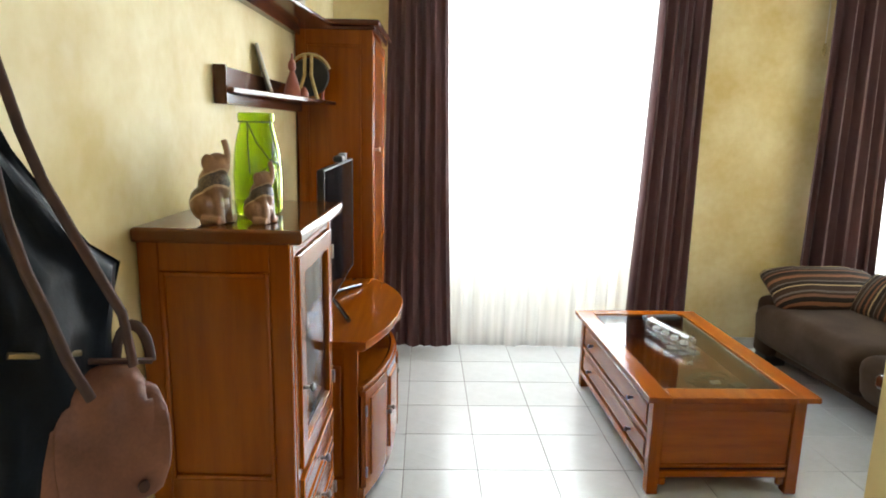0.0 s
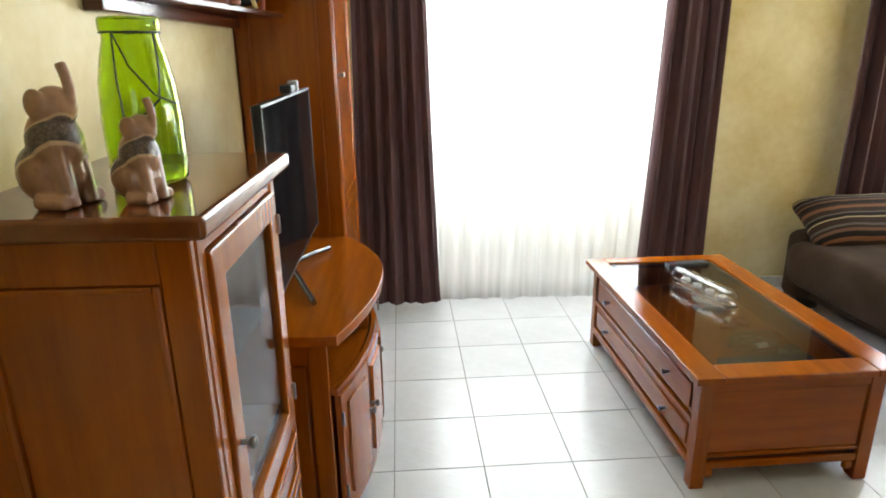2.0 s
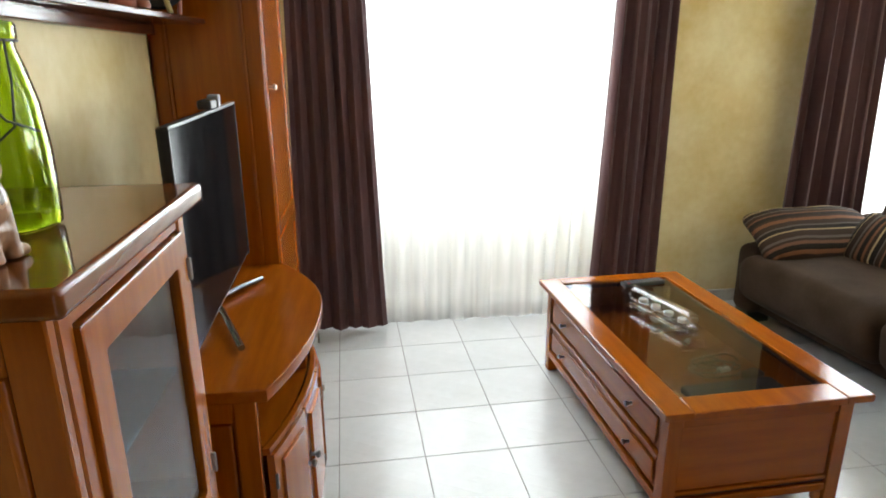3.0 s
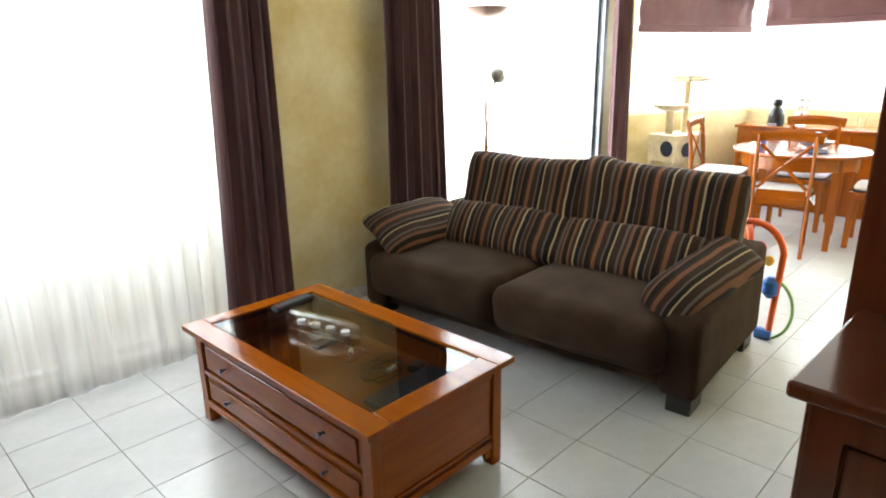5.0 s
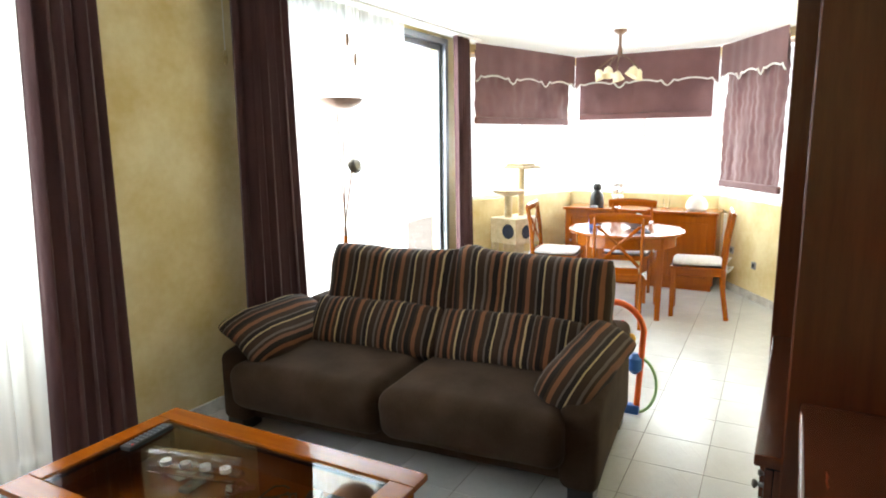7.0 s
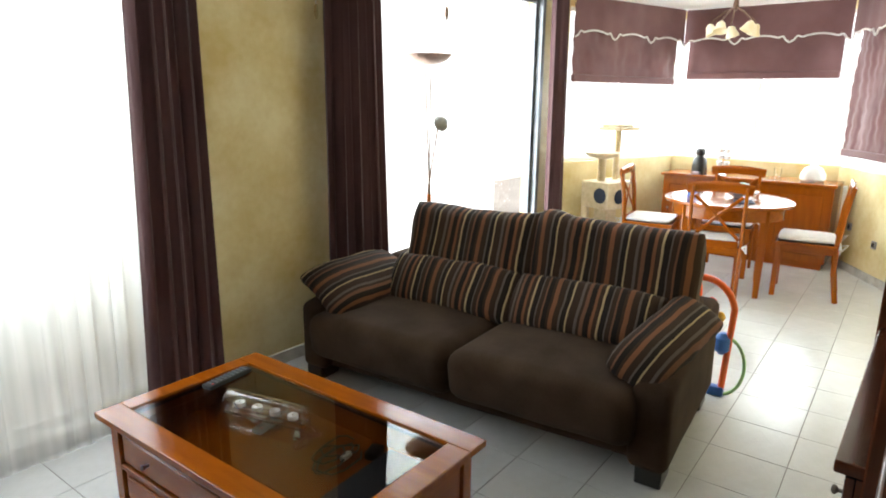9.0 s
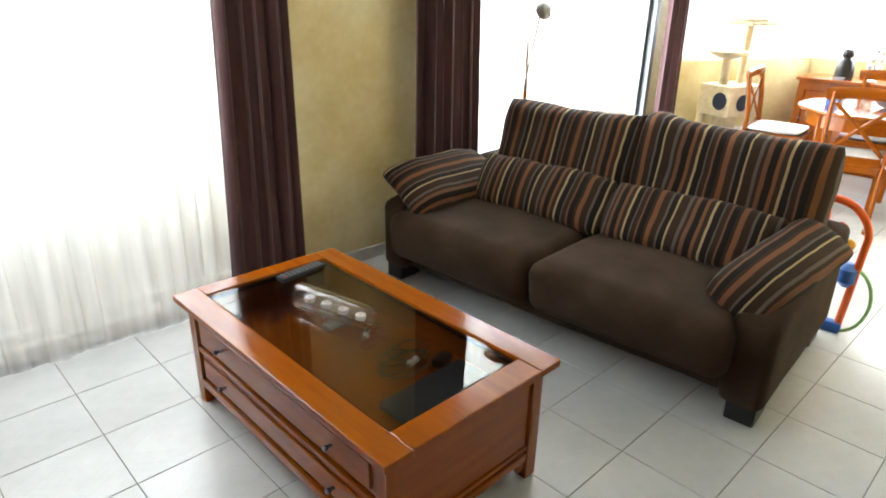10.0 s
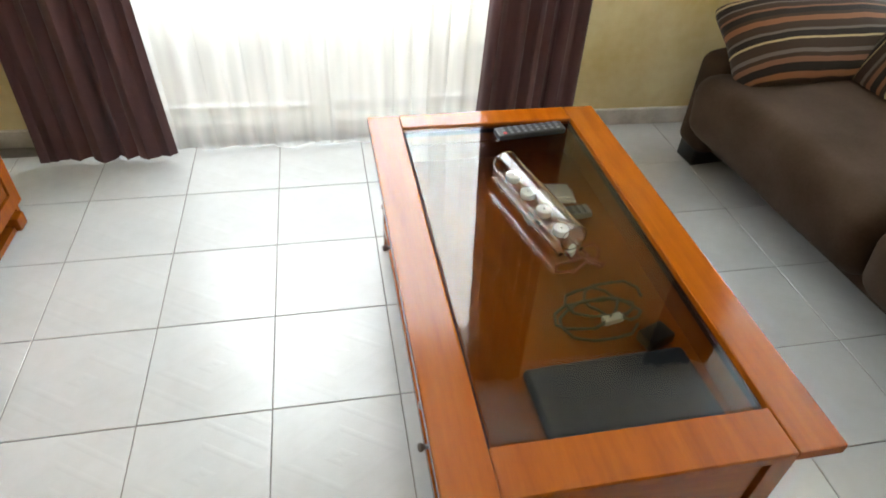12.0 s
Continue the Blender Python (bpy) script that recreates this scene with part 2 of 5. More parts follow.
WICKER = surface("pale_rattan", (0.36, 0.25, 0.08), (0.55, 0.42, 0.18), 0.5, scale=30)
NAVY = surface("navy_cloth", (0.012, 0.018, 0.035), (0.022, 0.030, 0.055), 0.85, grain=200)
CABLE = surface("green_grey_cable", (0.035, 0.05, 0.04), (0.06, 0.08, 0.06), 0.5)
RED_CABLE = surface("red_cable", (0.30, 0.03, 0.02), (0.40, 0.05, 0.03), 0.5)
PAPER = surface("paper", (0.62, 0.60, 0.56), (0.72, 0.70, 0.66), 0.8)
TERRACE = surface("terrace_paving", (0.42, 0.38, 0.33), (0.55, 0.51, 0.45), 0.8, scale=1)
CERAMIC = surface("white_ceramic", (0.74, 0.74, 0.72), (0.82, 0.82, 0.80), 0.2)
RUSTY = surface("red_brown_figurine", (0.22, 0.05, 0.03), (0.36, 0.10, 0.06), 0.4, scale=14)


for cloth_like, level in ((SUEDE, 0.08), (CURTAIN, 0.15), (BLIND, 0.15), (LEATHER, 0.14), (STRIPE_Y, 0.1), (STRIPE_Y2, 0.1), (STRIPE_ARM, 0.1), (SCREEN, 0.15), (GAP_SHADE, 0.05), (WOOD_X, 0.32), (WOOD_Y, 0.32), (WOOD_Z, 0.4)):
    cloth_like.node_tree.nodes["Principled BSDF"].inputs["Specular IOR Level"].default_value = level


SCREEN.node_tree.nodes["Principled BSDF"].inputs["IOR"].default_value = 1.12


def painted_elephant():
    """Caramel wood with a dark saddle cloth edged in cream, by place on the figure."""
    m = surface("caramel_wood", (0.20, 0.090, 0.044), (0.42, 0.235, 0.135), 0.28, scale=14, bump=0.1, coat=0.4)
    n, l = m.node_tree.nodes, m.node_tree.links
    b = n["Principled BSDF"]
    wood_colour = b.inputs["Base Color"].links[0].from_socket
    co, sep, side, lean, band = n.new("ShaderNodeTexCoord"), n.new("ShaderNodeSeparateXYZ"), n.new("ShaderNodeMath"), n.new("ShaderNodeMath"), n.new("ShaderNodeMath")
    l.new(co.outputs["Object"], sep.inputs[0])
    side.operation = "ABSOLUTE"
    l.new(sep.outputs[1], side.inputs[0])
    lean.operation = band.operation = "MULTIPLY_ADD"
    lean.inputs[1].default_value = band.inputs[1].default_value = -0.6
    l.new(side.outputs[0], lean.inputs[0])
    l.new(sep.outputs[2], lean.inputs[2])
    l.new(sep.outputs[0], band.inputs[0])
    l.new(lean.outputs[0], band.inputs[2])
    ramp = n.new("ShaderNodeValToRGB")
    ramp.color_ramp.interpolation = "CONSTANT"
    el = ramp.color_ramp.elements
    el[0].color, el[1].position, el[1].color = (0, 0, 0, 1), 0.066, (0.5, 0.5, 0.5, 1)
    for at, c in ((0.072, 1.0), (0.115, 0.5), (0.120, 0.0)):
        el.new(at).color = (c, c, c, 1)
    l.new(band.outputs[0], ramp.inputs["Fac"])
    weave = n.new("ShaderNodeTexVoronoi")
    weave.inputs["Scale"].default_value = 160
    l.new(co.outputs["Object"], weave.inputs["Vector"])
    cloth = n.new("ShaderNodeValToRGB")
    cloth.color_ramp.elements[0].color, cloth.color_ramp.elements[1].color = (0.16, 0.11, 0.08, 1), (0.035, 0.026, 0.022, 1)
    l.new(weave.outputs["Distance"], cloth.inputs["Fac"])
    edge, over, is_edge, is_cloth = n.new("ShaderNodeMix"), n.new("ShaderNodeMix"), n.new("ShaderNodeMath"), n.new("ShaderNodeMath")
    edge.data_type = over.data_type = "RGBA"
    is_edge.operation = is_cloth.operation = "GREATER_THAN"
    is_edge.inputs[1].default_value, is_cloth.inputs[1].default_value = 0.2, 0.8
    l.new(ramp.outputs["Color"], is_edge.inputs[0])
    l.new(ramp.outputs["Color"], is_cloth.inputs[0])
    l.new(is_edge.outputs[0], edge.inputs[0])
    l.new(wood_colour, edge.inputs[6])
    edge.inputs[7].default_value = (0.50, 0.33, 0.20, 1)
    l.new(is_cloth.outputs[0], over.inputs[0])
    l.new(edge.outputs[2], over.inputs[6])
    l.new(cloth.outputs["Color"], over.inputs[7])
    l.new(over.outputs[2], b.inputs["Base Color"])
    return m


ELEPHANT = painted_elephant()


# ---- builders ----
def link(name, bm, material, smooth=42):
    me = bpy.data.meshes.new(name)
    bmesh.ops.recalc_face_normals(bm, faces=bm.faces)
    bm.to_mesh(me)
    bm.free()
    me.materials.append(material)
    if smooth:
        me.polygons.foreach_set("use_smooth", [True] * len(me.polygons))
        me.set_sharp_from_angle(angle=radians(smooth))
    ob = new(name, me)
    if smooth and len(me.polygons) < 400:
        even = ob.modifiers.new("even_shading", "WEIGHTED_NORMAL")
        even.keep_sharp, even.weight = True, 90
    return ob


def part(name, bm, material, parent, label="", smooth=42):
    ob = link(name, bm, material, smooth)
    ob.parent = parent
    return tagged(ob, label)


def thing(name, label, category, at=(0, 0, 0), rz=0, group=""):
    ob = new(name)
    ob.empty_display_size = 0.1
    ob.matrix_basis = pose(*at, 0, 0, rz)
    return tagged(ob, label, category, group)


def structure(name, bm, material, label, category, smooth=42):
    return tagged(link(name, bm, material, smooth), label, category, kind="structure")


def box(bm, x0, x1, y0, y1, z0, z1, bev=0.003, seg=1):
    vs = bmesh.ops.create_cube(bm, size=1)["verts"]
    for v in vs:
        v.co = ((x0 + x1) / 2 + v.co.x * (x1 - x0), (y0 + y1) / 2 + v.co.y * (y1 - y0), (z0 + z1) / 2 + v.co.z * (z1 - z0))
    if bev:
        bmesh.ops.bevel(bm, geom=list({e for v in vs for e in v.link_edges}), offset=bev, segments=seg, affect="EDGES", profile=0.5)
    return bm


def B(*a, **k):
    return box(bmesh.new(), *a, **k)


def rod(bm, p0, p1, r0, r1=None, n=12):
    p0, p1 = Vector(p0), Vector(p1)
    d = p1 - p0
    m = Matrix.Translation((p0 + p1) / 2) @ d.to_track_quat("Z", "Y").to_matrix().to_4x4()
    bmesh.ops.create_cone(bm, cap_ends=True, segments=n, radius1=r0, radius2=r0 if r1 is None else r1, depth=d.length, matrix=m)
    return bm


def lathe(bm, profile, n=24, at=(0, 0, 0), squash=1.0):
    rings = [[bm.verts.new((at[0] + r * math.cos(2 * math.pi * i / n), at[1] + squash * r * math.sin(2 * math.pi * i / n), at[2] + z)) for i in range(n)] for r, z in profile]
    for a, b in zip(rings, rings[1:]):
        for i in range(n):
            bm.faces.new((a[i], a[(i + 1) % n], b[(i + 1) % n], b[i]))
    bm.faces.new(rings[0][::-1])
    bm.faces.new(rings[-1])
    return bm


def sweep(bm, pts, r, n=8, flat=1.0):
    """A tube along points; flat squeezes it across into a strap."""
    pts = [Vector(p) for p in pts]
    rings, side = [], None
    for i, p in enumerate(pts):
        d = (pts[min(i + 1, len(pts) - 1)] - pts[max(i - 1, 0)]).normalized()
        ref = side if side else (Vector((0, 0, 1)) if abs(d.z) < 0.9 else Vector((1, 0, 0)))
        u = (ref - d * ref.dot(d)).normalized()
        side, w = u, d.cross(u)
        rings.append([bm.verts.new(p + r * (math.cos(a) * u + flat * math.sin(a) * w)) for a in (2 * math.pi * k / n for k in range(n))])
    for a, b in zip(rings, rings[1:]):
        for i in range(n):
            bm.faces.new((a[i], a[(i + 1) % n], b[(i + 1) % n], b[i]))
    bm.faces.new(rings[0][::-1])
    bm.faces.new(rings[-1])
    return bm


def arc(c, r, a0, a1, n, plane="xz", ry=None):
    out = []
    for k in range(n + 1):
        a = radians(a0 + (a1 - a0) * k / n)
        u, v = r * math.cos(a), (ry or r) * math.sin(a)
        out.append((c[0] + u, c[1], c[2] + v) if plane == "xz" else (c[0], c[1] + u, c[2] + v) if plane == "yz" else (c[0] + u, c[1] + v, c[2]))
    return out


def pillow(sx, sy, sz, m=None, edge=0.22, power=3.0, lump=0.012, seed=0, cuts=12):
    """A stuffed cushion sx by sy by sz about its middle, thinner along the seams."""
    bm = bmesh.new()
    bmesh.ops.create_cube(bm, size=2)
    bmesh.ops.subdivide_edges(bm, edges=bm.edges[:], cuts=cuts, use_grid_fill=True)
    for v in bm.verts:
        x, y, z = v.co
        f = edge + (1 - edge) * ((1 - abs(x) ** power) * (1 - abs(y) ** power)) ** 0.45
        rx = 1 - 0.06 * (abs(y) ** 4) - 0.05 * z * z
        ry = 1 - 0.06 * (abs(x) ** 4) - 0.05 * z * z
        p = Vector((x * rx * sx / 2, y * ry * sy / 2, z * f * sz / 2))
        v.co = p + lump * noise.noise_vector(p * 5 + Vector((seed, 0, 0)))
    if m is not None:
        bmesh.ops.transform(bm, matrix=m, verts=bm.verts)
    return bm


def slab(sx0, sx1, sy0, sy1, sz0, sz1, bev, lump=0.01, seed=0, seg=5):
    """An upholstered block with wide rounded edges and a slight sag."""
    bm = B(sx0, sx1, sy0, sy1, sz0, sz1, bev=bev, seg=seg)
    bmesh.ops.subdivide_edges(bm, edges=[e for e in bm.edges if e.calc_length() > 0.2], cuts=7, use_grid_fill=True)
    for v in bm.verts:
        v.co += lump * noise.noise_vector(v.co * 3 + Vector((seed, 0, 0)))
    return bm


def face_box(bm, face, at, u0, u1, v0, v1, t0, t1, bev=0.003, seg=1):
    """A board on a face that looks along +x, -x, +y or -y at the given place; t counts outwards."""
    s = 1 if face[0] == "+" else -1
    a, b = sorted((at + s * t0, at + s * t1))
    return box(bm, a, b, u0, u1, v0, v1, bev, seg) if face[1] == "x" else box(bm, u0, u1, a, b, v0, v1, bev, seg)


def ring_frame(face, at, u0, u1, v0, v1, stile, thick):
    """Four rails mitred into one frame."""
    bm, s = bmesh.new(), 1 if face[0] == "+" else -1
    def corner(u, v, t):
        w = at + s * t
        return bm.verts.new((w, u, v) if face[1] == "x" else (u, w, v))
    out = [[corner(u, v, t) for u, v in ((u0, v0), (u1, v0), (u1, v1), (u0, v1))] for t in (0, thick)]
    inn = [[corner(u, v, t) for u, v in ((u0 + stile, v0 + stile), (u1 - stile, v0 + stile), (u1 - stile, v1 - stile), (u0 + stile, v1 - stile))] for t in (0, thick)]
    for i in range(4):
        j = (i + 1) % 4
        bm.faces.new((out[1][i], out[1][j], inn[1][j], inn[1][i]))
        bm.faces.new((out[0][i], out[0][j], inn[0][j], inn[0][i]))
        bm.faces.new((out[0][i], out[0][j], out[1][j], out[1][i]))
        bm.faces.new((inn[0][i], inn[0][j], inn[1][j], inn[1][i]))
    bmesh.ops.recalc_face_normals(bm, faces=bm.faces)
    bmesh.ops.bevel(bm, geom=bm.edges[:], offset=0.0025, segments=1, affect="EDGES", profile=0.5)
    return bm


def panel_front(owner, name, face, at, u0, u1, v0, v1, stile=0.05, thick=0.018, mats=None, knobs=(), glazed=False, label=""):
    """A framed door or drawer front: rails and stiles round a raised panel or a pane, with its knobs."""
    up, across = mats or (WOOD_Z, WOOD_Y)
    bm = ring_frame(face, at, u0, u1, v0, v1, stile, thick)
    door = part(name, bm, up, owner, label)
    g = 0.001 if glazed else 0.004
    inner = face_box(bmesh.new(), face, at, u0 + stile + g, u1 - stile - g, v0 + stile + g, v1 - stile - g, 0.002 if not glazed else 0.006, thick - 0.003 if not glazed else 0.010, 0.009 if not glazed else 0, 2)
    part("pane" if glazed else "panel", inner, CABINET_GLASS if glazed else up, door)
    s = 1 if face[0] == "+" else -1
    for u, v in knobs:
        knob(door, face, at + s * thick, u, v)
    return door


def knob(owner, face, at, u, v, r=0.012):
    s = 1 if face[0] == "+" else -1
    bm = lathe(bmesh.new(), [(0.004, 0), (0.006, 0.002), (0.005, 0.014), (r, 0.020), (r, 0.025), (r * 0.6, 0.029)], 12)
    turn = pose(at, u, v, 0, 90 * s, 0) if face[1] == "x" else pose(u, at, v, -90 * s, 0, 0)
    bmesh.ops.transform(bm, matrix=turn, verts=bm.verts)
    return part("knob", bm, PEWTER, owner, "small turned pewter knob")


def hinge(owner, face, at, u, v):
    bm = face_box(bmesh.new(), face, at, u - 0.004, u + 0.004, v - 0.022, v + 0.022, -0.002, 0.006, 0.002)
    return part("hinge", bm, PEWTER, owner)


# ---- the rooms ----
CEIL = 2.50
structure("ground", B(-60, 60, 4.6, 90, -0.3, -0.2, bev=0), TERRACE, "pale paving of the terrace outside the windows", "ground")
def glow_backdrop(name, x0, x1, y0, y1):
    m, n, l, b = nodes_of(name)
    haze = n.new("ShaderNodeEmission")
    haze.inputs["Color"].default_value, haze.inputs["Strength"].default_value = (0.97, 0.985, 1.0, 1), 1.6
    l.new(haze.outputs[0], n["Material Output"].inputs["Surface"])
    structure(name, B(x0, x1, y0, y1, -0.19, 9.0, bev=0), m, "bright hazy sky seen through the windows", "backdrop")


glow_backdrop("backdrop_north", -14, 18, 9.0, 9.1)
glow_backdrop("backdrop_east", 13.0, 13.1, -8, 8.9)
glow_backdrop("backdrop_south_east", 8.0, 12.9, -8.1, -8.0)
structure("ground_east", B(7.6, 60, -30, 4.59, -0.3, -0.2, bev=0), TERRACE, "pale paving outside the dining bay", "ground")
structure("terrace_parapet", B(-4, 5.2, 5.7, 5.85, -0.2, 0.72, bev=0.01), PLASTER, "low plaster parapet of the terrace outside", "parapet")
structure("ceiling", B(-0.9, 7.7, -1.9, 4.6, CEIL, CEIL + 0.15, bev=0), WHITE_PAINT, "plain white painted ceiling of the room", "ceiling")
structure("wall_west", B(-0.78, -0.62, -1.75, 4.46, -0.1, CEIL + 0.02, bev=0), PAINT, "sponged yellow plaster wall behind the television", "wall")
north = bmesh.new()
for x0, x1, z0, z1 in ((-0.62, -0.05, -0.1, CEIL + 0.02), (1.55, 2.80, -0.1, CEIL + 0.02), (5.14, 5.62, -0.1, CEIL + 0.02), (-0.05, 1.55, -0.1, 0.012), (-0.05, 1.55, 2.38, CEIL + 0.02), (2.80, 5.14, 2.46, CEIL + 0.02)):
    box(north, x0, x1, 4.28, 4.45, z0, z1, 0)
structure("wall_north", north, PAINT, "sponged yellow plaster wall with a window and a terrace door", "wall")
structure("wall_south", B(0.79, 5.6, 0.80, 0.97, -0.1, CEIL + 0.02, bev=0.004), PAINT, "sponged yellow plaster wall behind the dark cabinet", "wall")
structure("wall_corridor", B(0.79, 0.95, -1.75, 0.79, -0.1, CEIL + 0.02, bev=0.004), PAINT, "sponged yellow plaster wall end beside the entry", "wall")
# out of view; opening added so sun bounces onto the chest's side and bags
entry = bmesh.new()
for x0, x1, z0, z1 in ((-0.9, -0.35, -0.1, CEIL + 0.02), (0.50, 0.95, -0.1, CEIL + 0.02), (-0.35, 0.50, 2.08, CEIL + 0.02), (-0.35, 0.50, -0.1, 0.0)):
    box(entry, x0, x1, -1.9, -1.76, z0, z1, 0)
structure("wall_entry", entry, PAINT, "plain yellow plaster wall with an unseen opening added to let sun in", "wall")
structure("ground_south", B(-60, 7.59, -30, -1.91, -0.3, -0.2, bev=0), TERRACE, "pale paving outside the added sun opening, out of view", "ground")
skirt = bmesh.new()
box(skirt, -0.60, 2.80, 4.262, 4.279, 0, 0.075, 0.003)
box(skirt, -0.619, -0.602, -1.7, 4.25, 0, 0.075, 0.003)
box(skirt, 5.15, 5.62, 4.262, 4.279, 0, 0.075, 0.003)
box(skirt, 0.95, 5.5, 0.971, 0.988, 0, 0.075, 0.003)
structure("baseboard", skirt, SKIRT, "grey marble skirting along the walls", "baseboard")


def window_unit(name, x0, x1, z0, z1, y, leaves, label, metal=None):
    """A sliding window in the north wall: outer frame, leaves with stiles, panes."""
    w = tagged(new(name), label, "window", kind="structure")
    bm = bmesh.new()
    for a, b, c, d in ((x0, x0 + 0.05, z0, z1), (x1 - 0.05, x1, z0, z1), (x0 + 0.05, x1 - 0.05, z0, z0 + 0.04), (x0 + 0.05, x1 - 0.05, z1 - 0.05, z1)):
        box(bm, a, b, y, y + 0.09, c, d, 0.003)
    part("window_frame", bm, metal or ALUMINIUM, w)
    step = (x1 - x0 - 0.1) / leaves
    for k in range(leaves):
        a = x0 + 0.05 + k * step
        b = a + step
        f = bmesh.new()
        yy = y + 0.015 + 0.035 * (k % 2)
        for p, q, c, d in ((a, a + 0.04, z0 + 0.04, z1 - 0.05), (b - 0.04, b, z0 + 0.04, z1 - 0.05), (a + 0.04, b - 0.04, z0 + 0.04, z0 + 0.09), (a + 0.04, b - 0.04, z1 - 0.1, z1 - 0.05)):
            box(f, p, q, yy, yy + 0.028, c, d, 0.002)
        part("sash", f, metal or ALUMINIUM, w)
        pane = part("pane", B(a + 0.04, b - 0.04, yy + 0.012, yy + 0.017, z0 + 0.09, z1 - 0.1, bev=0), PANE, w)
        pane.visible_shadow = False
    return w


window_unit("window_1", -0.05, 1.55, 0.012, 2.38, 4.34, 2, "white sliding terrace window behind net curtains", WHITE_PLASTIC)
window_unit("door_1", 2.80, 5.14, 0.0, 2.46, 4.262, 2, "wide sliding glass terrace door in grey aluminium")
window_light("sky_light_window", (0.75, 4.50, 1.58), (0, -1, 0), 1.55, 1.58, 62)
window_light("sky_light_door", (3.97, 4.50, 1.22), (0, -1, 0), 2.2, 2.35, 165)

BAY = [((5.62, 4.36), (7.33, 3.80), 75), ((7.33, 3.80), (7.33, 2.15), 85), ((7.33, 2.15), (5.45, 0.97), 60)]
BAY_FRAMES = []
for k, (p, q, watts) in enumerate(BAY):
    d = Vector((q[0] - p[0], q[1] - p[1], 0))
    L, ang = d.length, math.degrees(math.atan2(d.y, d.x))
    m = pose(p[0], p[1], 0, 0, 0, ang)
    BAY_FRAMES.append((m, L))
    w0, w1 = (0.10, L) if k == 0 else (0.0, L) if k == 1 else (0.0, 1.25)
    wall = bmesh.new()
    for a, b, c, e in ((0, L, -0.1, 0.95), (0, L, 2.42, CEIL + 0.02), (0, w0, 0.95, 2.42), (w1, L, 0.95, 2.42)):
        if b > a:
            box(wall, a, b, 0, 0.17, c, e, 0)
    bmesh.ops.transform(wall, matrix=m, verts=wall.verts)
    structure("wall_bay_%d" % (k + 1), wall, PAINT, "yellow plaster wall of the dining bay with a wide window", "wall")
    base = B(0.02, L - 0.02, -0.015, -0.001, 0, 0.075)
    bmesh.ops.transform(base, matrix=m, verts=base.verts)
    structure("baseboard_bay", base, SKIRT, "grey marble skirting in the dining bay", "baseboard")
    win = tagged(new("window_%d" % (k + 2)), "white framed window of the dining bay", "window", kind="structure")
    win.matrix_basis = m
    fr = bmesh.new()
    for a, b, c, e in ((w0, w0 + 0.04, 0.95, 2.42), (w1 - 0.04, w1, 0.95, 2.42), (w0 + 0.04, w1 - 0.04, 0.95, 0.99), (w0 + 0.04, w1 - 0.04, 2.38, 2.42), ((w0 + w1) / 2 - 0.02, (w0 + w1) / 2 + 0.02, 0.99, 2.38)):
        box(fr, a, b, 0.06, 0.11, c, e, 0.002)
    part("window_frame", fr, WHITE_PLASTIC, win)
    for a, b in ((w0 + 0.04, (w0 + w1) / 2 - 0.02), ((w0 + w1) / 2 + 0.02, w1 - 0.04)):
        pane = part("pane", B(a, b, 0.08, 0.085, 0.99, 2.38, bev=0), PANE, win)
        pane.visible_shadow = False
    mid = m @ Vector(((w0 + w1) / 2, 0.22, 1.68))
    window_light("sky_light_bay", mid, m.to_3x3() @ Vector((0, -1, 0)), w1 - w0, 1.45, watts)


# ---- curtains ----
def curtain(name, label, top, bottom, y, z0, z1, folds, depth, material, seed=0, category="curtain", swing=0.0):
    """A hanging cloth, gathered into folds, narrower or wider at the hem than at the rail."""
    rnd = random.Random(seed)
    nu, nv = folds * 10, 16
    phase = [rnd.uniform(-1.5, 1.5) for _ in range(folds + 2)]
    size = [rnd.uniform(0.2, 1.35) for _ in range(folds + 2)]
    bm = bmesh.new()
    rows = []
    for j in range(nv + 1):
        v = j / nv
        row = []
        for i in range(nu + 1):
            u = i / nu
            f = u * folds
            k = int(min(f, folds - 1))
            a, b = phase[k] * (1 - (f - k)) + phase[k + 1] * (f - k), size[k] * (1 - (f - k)) + size[k + 1] * (f - k)
            wave = 0.75 * math.sin(2 * math.pi * f + a * (0.6 + 0.6 * (1 - v))) + 0.45 * math.sin(math.pi * 0.9 * f + 2 * phase[0] + 0.8 * v)
            x0, x1 = bottom[0] + (top[0] - bottom[0]) * v ** 0.8, bottom[1] + (top[1] - bottom[1]) * v ** 0.8
            x = x0 + (x1 - x0) * (u + 0.25 / folds * math.sin(4 * math.pi * f + a) * 0.35)
            row.append(bm.verts.new((x, y + depth * b * wave * (0.72 + 0.12 * v) + swing * (1 - v) ** 2 * math.sin(u * 5), z0 + (z1 - z0) * v + (0.004 * math.sin(3 * a) if j == 0 else 0))))
        rows.append(row)
    for p, q in zip(rows, rows[1:]):
        for i in range(nu):
            bm.faces.new((p[i], p[i + 1], q[i + 1], q[i]))
    ob = link(name, bm, material, 180)
    return tagged(ob, label, category)


